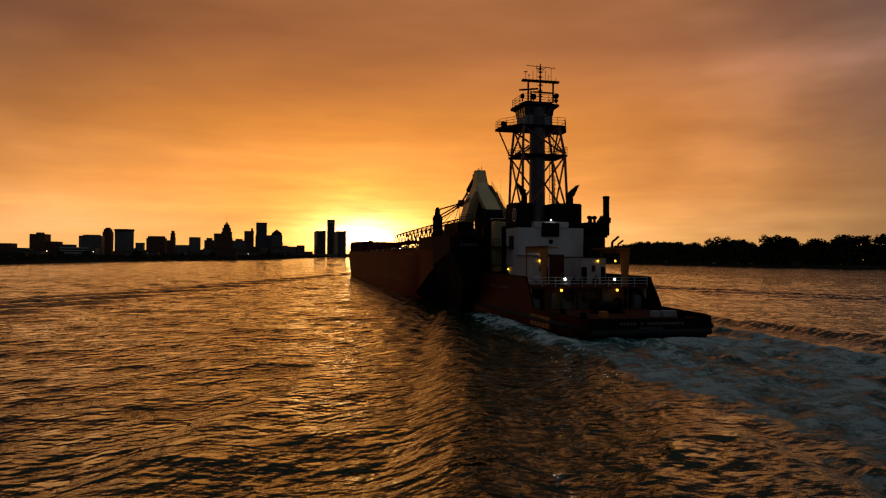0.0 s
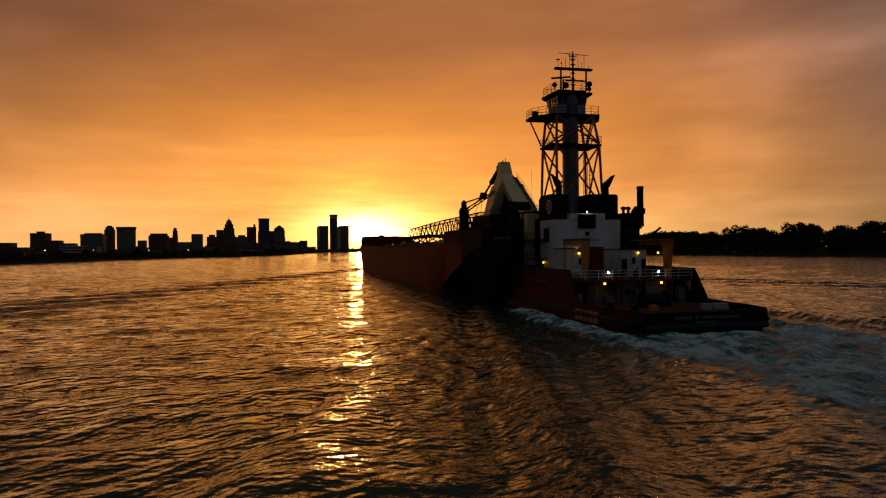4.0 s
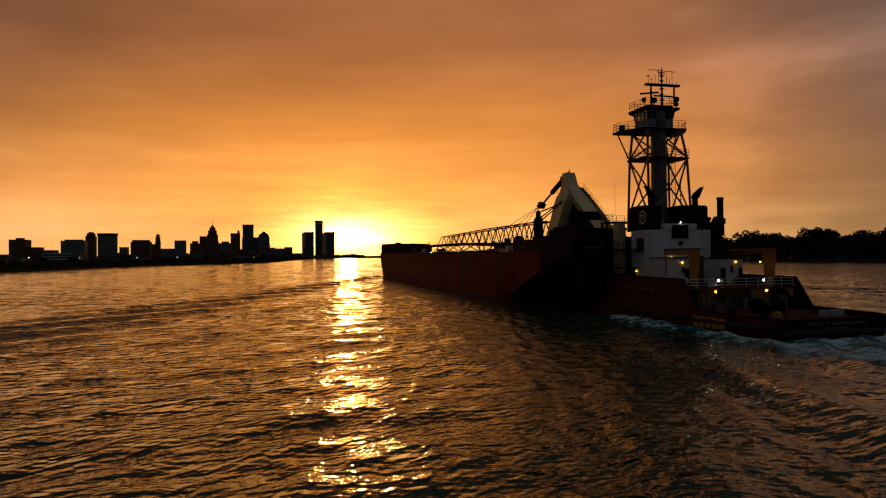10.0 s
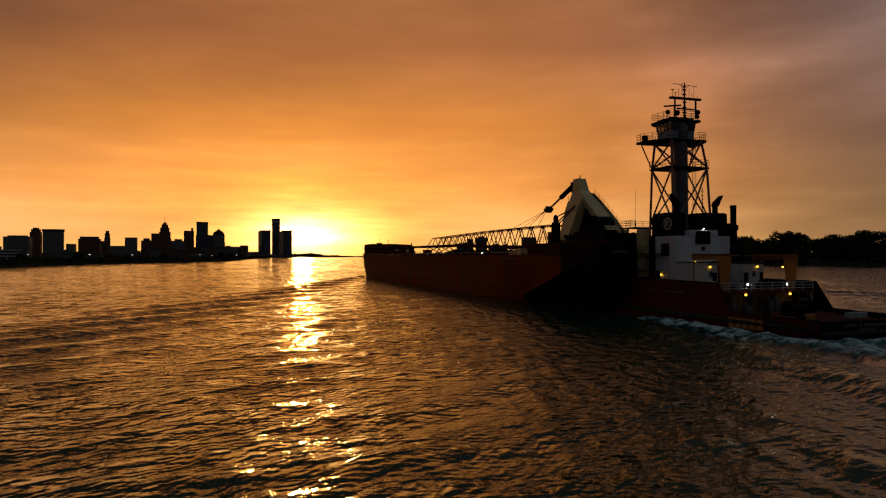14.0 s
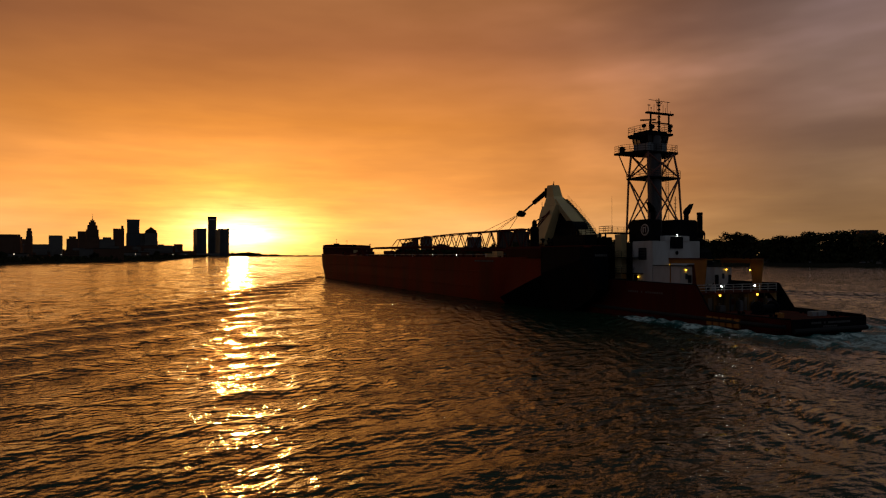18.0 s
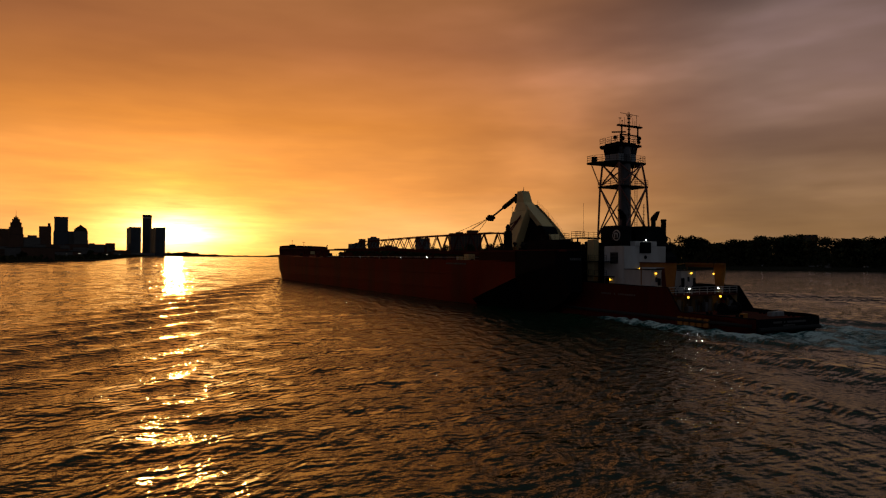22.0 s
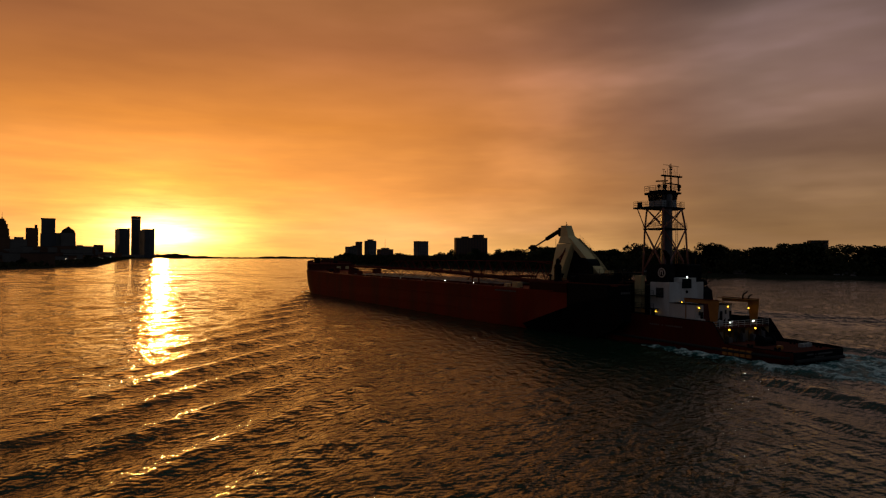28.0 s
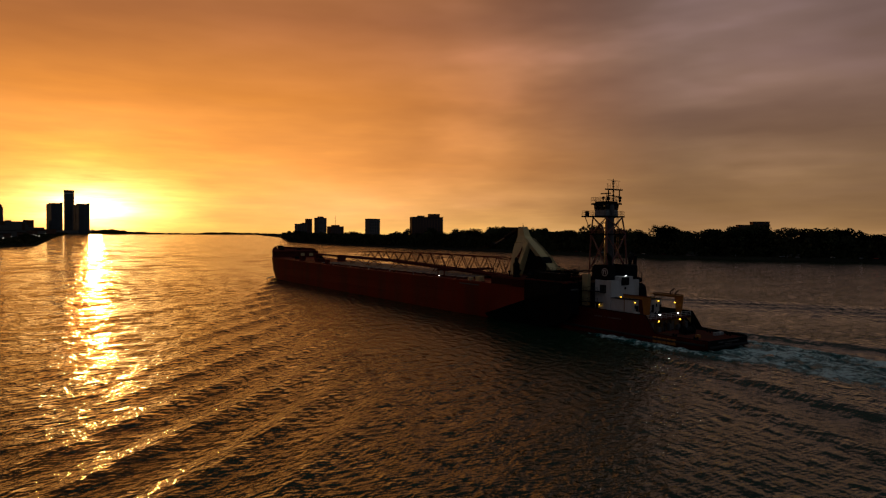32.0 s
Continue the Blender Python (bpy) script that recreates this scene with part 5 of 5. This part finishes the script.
def thicket(rng, name, edge, side, y, y1, count, rise, label):
    """Bushes that close the gaps below the crowns."""
    verts, faces = [], []
    while y < y1:
        y += 1.0 if y < 900 else 2.4
        for _ in range(count):
            x = edge(y) + side * rng.uniform(7, 60)
            z = 2.4 + min(abs(rng.gauss(0, 1)), 2.1) * rise
            s = rng.uniform(0.7, 1.6) * (1 if y < 900 else 1.7 if y < 2400 else 2.6)
            k = len(verts)
            a = rng.uniform(0, 6.28)
            u, v = Vector((math.cos(a), math.sin(a), rng.uniform(-0.5, 0.5))) * s, Vector((rng.uniform(-0.5, 0.5), rng.uniform(-0.5, 0.5), 1)) * s
            p = Vector((x, y + rng.uniform(-2, 2), z))
            verts += [tuple(p + u), tuple(p + v), tuple(p - u), tuple(p - v)]
            faces.append((k, k + 1, k + 2, k + 3))
    me = bpy.data.meshes.new(name)
    me.from_pydata(verts, [], faces)
    me.materials.append(LEAF)
    tagged(new(name, me), label, "bushes", kind="stuff")


woods()


def tower(name, x, y, w, d, z1, label, material, turn=0.0, tiers=(), windows=None, roof=True, group="", z0=2.0, category="building"):
    """A building: its wall, set-back tiers (share of width, share of height), window bands, roof kerb."""
    root = thing(name, label, category, group, m=CHART @ pose(x, y, z0, 0, 0, turn))
    h = z1 - z0
    steps = list(tiers) or [(1.0, 1.0)]
    low = 0.0
    for i, (f, g) in enumerate(steps):
        bm = boxed(-w / 2 * f, -d / 2 * f, low * h, w / 2 * f, d / 2 * f, g * h)
        part("wall", bm, material, root)
        if roof:
            part("roof", boxed(-w / 2 * f - 0.4, -d / 2 * f - 0.4, g * h, w / 2 * f + 0.4, d / 2 * f + 0.4, g * h + max(0.8, h * 0.008)), ROOFING, root)
        low = g
    if windows:
        rows, cols = windows
        f, g = steps[0]
        ww, hh = w * f / cols, g * h / rows
        me = None
        for r in range(rows):
            for c in range(cols):
                cx, cz = -w * f / 2 + (c + 0.5) * ww, (r + 0.55) * hh
                if me is None:
                    ob = part("window", boxed(-ww * 0.32, -0.12, -hh * 0.27, ww * 0.32, 0.05, hh * 0.27), WINDOW, root)
                    me = ob.data
                else:
                    ob = new("window", me)
                    ob.parent = root
                ob.location = (cx, -d / 2 * f, cz)
    return root


def city():
    G = "downtown skyline"
    plain = "dark office block in the backlit skyline"
    near_blocks = [
        (-480, 1290, 24, 30, 26.8, BRICK, ()), (-457, 1298, 26, 30, 18.7, CONCRETE, ()), (-430, 1250, 40, 30, 14, CONCRETE, ()), (-520, 1200, 60, 40, 16, BRICK, ()),
        (-514, 1594, 31, 40, 56.1, BRICK, ((1, 0.93), (0.4, 1.0))), (-488, 1601, 24, 40, 36.1, BRICK, ()), (-464, 1608, 30, 40, 29.8, CONCRETE, ()),
        (-382, 1422, 44, 40, 21.5, CONCRETE, ()), (-525, 2107, 61, 40, 66.5, CONCRETE, ((1, 0.95), (0.7, 1.0))), (-523, 2312, 27, 30, 96.3, BRICK, ((1, 0.86), (0.8, 0.95), (0.5, 1.0)))]
    mid_blocks = [
        (-525, 2922, 30, 40, 58.3, CONCRETE, ()), (-462, 2931, 74, 50, 87.0, BRICK, ((1, 0.9), (0.85, 1.0))), (-442, 3136, 18, 30, 74.6, BRICK, ()),
        (-423, 3138, 21, 24, 118.3, BRICK, ((1, 0.72), (0.86, 0.9), (0.6, 1.0))), (-404, 3342, 62, 40, 57, CONCRETE, ()), (-348, 3347, 49, 50, 95.6, CONCRETE, ()),
        (-309, 3752, 50, 50, 103, BRICK, ((1, 0.88), (0.6, 1.0))), (-279, 3954, 38, 50, 134.5, BRICK, ()), (-168, 4259, 78, 60, 112.5, CONCRETE, ((1, 0.9), (0.55, 1.0)))]
    far_blocks = [
        (-112, 4261, 50, 50, 162.7, BRICK, ()), (-90, 4270, 22, 30, 180.7, BRICK, ((1, 0.9), (0.6, 1.0))), (16, 4311, 52, 40, 139.5, CONCRETE, ()),
        (129, 4358, 62, 50, 63, BRICK, ((1, 0.8), (0.5, 1.0))), (18, 4345, 170, 40, 104, BRICK, ((1, 0.9), (0.7, 1.0))), (-222, 4300, 130, 40, 96, CONCRETE, ()), (-120, 4330, 90, 40, 78, BRICK, ((1, 0.8), (0.6, 1.0))), (262, 4351, 62, 40, 36.5, CONCRETE, ()), (200, 4380, 120, 40, 24, CONCRETE, ())]
    for x, y, w, d, z1, mt, tiers in near_blocks + mid_blocks + far_blocks:
        tower("office_building", x, y, w, d, z1, plain, mt, tiers=tiers, group=G)
    rng = random.Random(77)
    for i in range(90):
        f = i / 89
        x, y = -640 + 860 * f, 2500 + 1850 * f ** 0.6 + rng.uniform(-60, 60)
        w = rng.uniform(28, 70)
        tower("midrise_block", x, y, w, rng.uniform(25, 45), (22 + 34 * f) * rng.uniform(0.55, 1.4), "dark mid-rise block at the foot of the skyline", rng.choice((BRICK, CONCRETE)), group="mid-rise blocks")
    # round arena-like block with a flared rim
    root = thing("round_building", "broad dark drum-shaped building with a flared rim", "building", G, m=CHART @ pose(-584, 2911, 2))
    part("wall", rod(bmesh.new(), (0, 0, 0), (0, 0, 104), 36, n=28), CONCRETE, root)
    part("rim", rod(bmesh.new(), (0, 0, 103), (0, 0, 112.4), 37, 39, n=28), ROOFING, root)
    # stepped tower with a spire
    root = tower("stepped_skyscraper", -243, 4256, 70, 60, 208, "stepped brick skyscraper with a spire", BRICK, tiers=((1, 0.55), (0.9, 0.74), (0.72, 0.86), (0.5, 0.95), (0.3, 1.0)), group=G, category="skyscraper")
    part("spire", rod(bmesh.new(), (0, 0, 205), (0, 0, 246), 1.6, 0.5, n=6), STEEL, root)
    part("beacon", ball(bmesh.new(), (0, 0, 212), 4), ROOFING, root)
    # slab tower with a flat crown
    root = tower("slab_skyscraper", -32, 4311, 67, 40, 219.5, "tall flat-topped glass skyscraper", GLASSY, tiers=((1.12, 0.62), (1.0, 0.97), (1.04, 1.0)), group=G, category="skyscraper")
    # tower with a gabled, domed crown
    root = tower("gabled_skyscraper", 62, 4260, 70, 60, 140, "skyscraper with a pointed gabled crown", CONCRETE, group=G, category="skyscraper")
    part("crown", slab(bmesh.new(), [(-33, 136), (33, 136), (30, 152), (14, 164), (4, 172), (0, 176), (-4, 172), (-14, 164), (-30, 152)], 1, -22, 22), ROOFING, root)
    # cluster of round glass towers
    root = thing("hotel_tower", "tall round glass hotel tower among four lower towers", "skyscraper", G, m=CHART @ pose(421, 4387, 2))
    part("shaft", rod(bmesh.new(), (0, 0, 0), (0, 0, 240), 26, n=32), GLASSY, root)
    part("crown", rod(bmesh.new(), (0, 0, 240), (0, 0, 251), 27, n=32), ROOFING, root)
    part("crown_sign", rod(bmesh.new(), (0, 0, 230), (0, 0, 235), 26.4, n=32), WHITE, root)
    for x, y in ((344, 4294), (476, 4281), (347, 4440), (482, 4450)):
        root = thing("office_tower", "octagonal dark glass office tower", "skyscraper", G, m=CHART @ pose(x, y, 2))
        part("shaft", rod(bmesh.new(), (0, 0, 0), (0, 0, 168), 34, n=8), GLASSY, root)
        part("crown", rod(bmesh.new(), (0, 0, 168), (0, 0, 171), 34.5, n=8), ROOFING, root)
        part("stair_shaft", rod(bmesh.new(), (25, -22, 0), (25, -22, 174), 6, n=12), CONCRETE, root)
    root = thing("podium", "low dark podium under the towers", "building", G, m=CHART)
    part("wall", boxed(300, 4260, 1, 520, 4470, 22), CONCRETE, root)
    # riverside sheds, silos and masts on the near left bank
    rng = random.Random(21)
    for i in range(34):
        f = i / 33
        y = 700 + f * 2600
        x0 = np.interp(y, [p[1] for p in LEFT], [p[0] for p in LEFT])
        w, h = rng.uniform(18, 50), rng.uniform(6, 15) * (1 + 0.7 * f)
        q = CHART.inverted() @ Vector((x0 - 30 - rng.uniform(0, 160), y, 0))
        tower("riverside_shed", q.x, q.y, w, rng.uniform(15, 30), 3 + h, "low dark warehouse on the river bank", rng.choice((BRICK, CONCRETE)), group="riverside sheds", category="warehouse")
    for x, y, h in ((-400, 1450, 42), (-320, 2100, 38), (170, 4100, 62), (148, 4200, 48)):
        root = thing("lattice_mast", "thin dark mast on the river bank", "mast", m=CHART @ pose(x, y, 2))
        part("pole", rod(bmesh.new(), (0, 0, 0), (0, 0, h), 0.7, 0.4, n=6), STEEL, root)
        part("head", boxed(-1.6, -0.6, h - 2.5, 1.6, 0.6, h), STEEL, root)
    # apartment towers on the wooded bank
    A = "apartment towers beyond the trees"
    tower("apartment_tower", 671, 1817, 16, 22, 44.9, "dark concrete apartment tower beyond the trees", CONCRETE, group=A, windows=(12, 3))
    tower("apartment_tower", 692, 1830, 13, 20, 48.5, "dark concrete apartment tower beyond the trees", CONCRETE, group=A, tiers=((1, 0.96), (0.5, 1.0)), windows=(13, 3))
    tower("apartment_tower", 717, 1851, 14, 18, 60.5, "slim dark apartment tower beyond the trees", BRICK, group=A, windows=(16, 3))
    tower("apartment_tower", 749, 1839, 28, 24, 67.6, "tall dark apartment tower beyond the trees", CONCRETE, group=A, tiers=((1, 0.94), (0.5, 1.0)), windows=(17, 6))
    root = tower("apartment_tower", 810, 1862, 44, 24, 43.6, "broad dark apartment tower with a roof mast", BRICK, group=A, tiers=((1, 0.9), (0.5, 1.0)), windows=(11, 8))
    part("roof_mast", rod(bmesh.new(), (0, 0, 42), (0, 0, 70), 0.6, 0.3, n=6), STEEL, root)
    tower("apartment_tower", 780, 1593, 33, 22, 58.4, "dark apartment tower beyond the trees", CONCRETE, group=A, windows=(14, 6))
    root = tower("apartment_block", 511, 969, 52, 22, 48.0, "broad brick apartment block above the trees", BRICK, turn=-25, group=A, windows=(15, 11))
    part("lift_house", boxed(4, -8, 46, 21, 9, 52.0), BRICK, root)
    part("roof_plant", boxed(-15, -5, 46, -4, 5, 49.0), ROOFING, root)
    tower("apartment_block", 545, 800, 22, 20, 31, "low apartment block half hidden by trees", BRICK, turn=-20, group=A, windows=(8, 5))
    tower("apartment_block", 758, 559, 18, 18, 36, "flat-roofed block half hidden by trees", BRICK, turn=-50, group=A, windows=(8, 7))
    tower("apartment_block", 773, 545, 21, 18, 40.5, "flat-roofed block half hidden by trees", BRICK, turn=-50, group=A, windows=(9, 3))
    # banded parking deck and lamps on the town bank
    root = thing("parking_garage", "pale banded concrete parking garage on the bank", "parking garage", m=pose(-287, 775, 3, 0, 0, 16))
    for k in range(5):
        part("floor_slab", boxed(-17, -10, k * 3.0, 17, 10, k * 3.0 + 0.5), PALE, root)
        part("parapet", boxed(-17, -10.1, k * 3.0 + 0.5, 17, -9.9, k * 3.0 + 1.4), PALE, root)
    for k in range(7):
        part("column", boxed(-16.8 + k * 5.5, -9.6, 0, -16.2 + k * 5.5, -9.0, 12.2), CONCRETE, root)
    part("stair_tower", boxed(12, -10.3, 0, 17.4, -4, 16.0), CONCRETE, root)
    # dark block added for the shade inside the open bays
    part("bay_backing", boxed(-16.5, -6, 0, 16.5, 9.5, 12.1), ROOFING, root)
    rng = random.Random(5)
    lamp = None
    for y in (640, 760, 905, 1010, 1180, 1420, 1600, 1850, 2120, 2500, 2900):
        at = pose(float(np.interp(y, [p[1] for p in LEFT], [p[0] for p in LEFT])) - rng.uniform(12, 50), y, 3)
        if lamp is None:
            lamp = thing("street_lamp", "lit street lamp on a thin pole", "street lamp", "street lamps", m=at)
            part("pole", rod(bmesh.new(), (0, 0, 0), (0, 0, 8.0), 0.11, 0.07, n=6), STEEL, lamp)
            part("globe", ball(bmesh.new(), (0, 0, 8.3), 0.36, n=8), LAMP_TOWN, lamp, "lit white globe")
        else:
            copy_thing(lamp, at)
    # cars parked along the wooded bank
    paints = [paint("car_paint_" + n, c, 0.25, wear=0.1, shine=0.5) for n, c in (("silver", (0.45, 0.45, 0.45)), ("white", (0.7, 0.7, 0.68)), ("dark", (0.05, 0.05, 0.06)), ("red", (0.3, 0.03, 0.02)))]
    y = 330.0
    while y < 700:
        y += rng.uniform(7, 34)
        c = rng.randrange(4)
        x = float(np.interp(y, [p[1] for p in RIGHT], [p[0] for p in RIGHT])) + 13.5
        root = thing("parked_car", ("silver", "white", "dark", "red")[c] + " car parked on the bank road", "car", "cars along the bank", m=pose(x, y, 3.0, 0, 0, rng.choice((0, 180)) + rng.uniform(-4, 4)))
        part("body", slab(bmesh.new(), [(-2.2, 0.3), (-2.25, 0.75), (-1.9, 0.95), (1.2, 0.95), (2.15, 0.8), (2.25, 0.4), (2.1, 0.3)], 0, -0.88, 0.88), paints[c], root)
        part("cabin", slab(bmesh.new(), [(-1.8, 0.95), (-1.3, 1.45), (0.3, 1.47), (1.15, 0.95)], 0, -0.74, 0.74), WINDOW, root, "dark glazed cabin")
        part("roof_panel", boxed(-0.72, -1.25, 1.45, 0.72, 0.3, 1.52, 0.03), paints[c], root)
        for wx in (-0.86, 0.66):
            for wy in (-1.4, 1.4):
                part("wheel", rod(bmesh.new(), (wx, wy, 0.32), (wx + 0.2, wy, 0.32), 0.32, n=12), RUBBER, root)
    for i, y in enumerate((330, 395, 470, 560, 690)):
        x = np.interp(y, [p[1] for p in RIGHT], [p[0] for p in RIGHT]) + 14
        root = thing("boathouse", "small pale boathouse at the water's edge", "boathouse", "boathouses", m=pose(x, y, 1.8, 0, 0, 8 * i))
        part("wall", boxed(-3, -5, 0, 3, 5, 2.6), GREY_WHITE if i % 2 else CONCRETE, root)
        part("roof", slab(bmesh.new(), [(-3.4, 2.5), (3.4, 2.5), (0, 4.2)], 1, -5.3, 5.3), ROOFING, root)


city()



# ---------------------------------------------------------------- what moves
def motions():
    way = [(t, pose(0, SPEED * t, 0)) for t in (0, 8, 16, 24, 32)]
    for ob in (BARGE, TUG, WAKE):
        walk(ob, way)
    walk(WATER, [(t, Matrix.Translation(DRIFT * t)) for t in (0, 16, 32)])


motions()
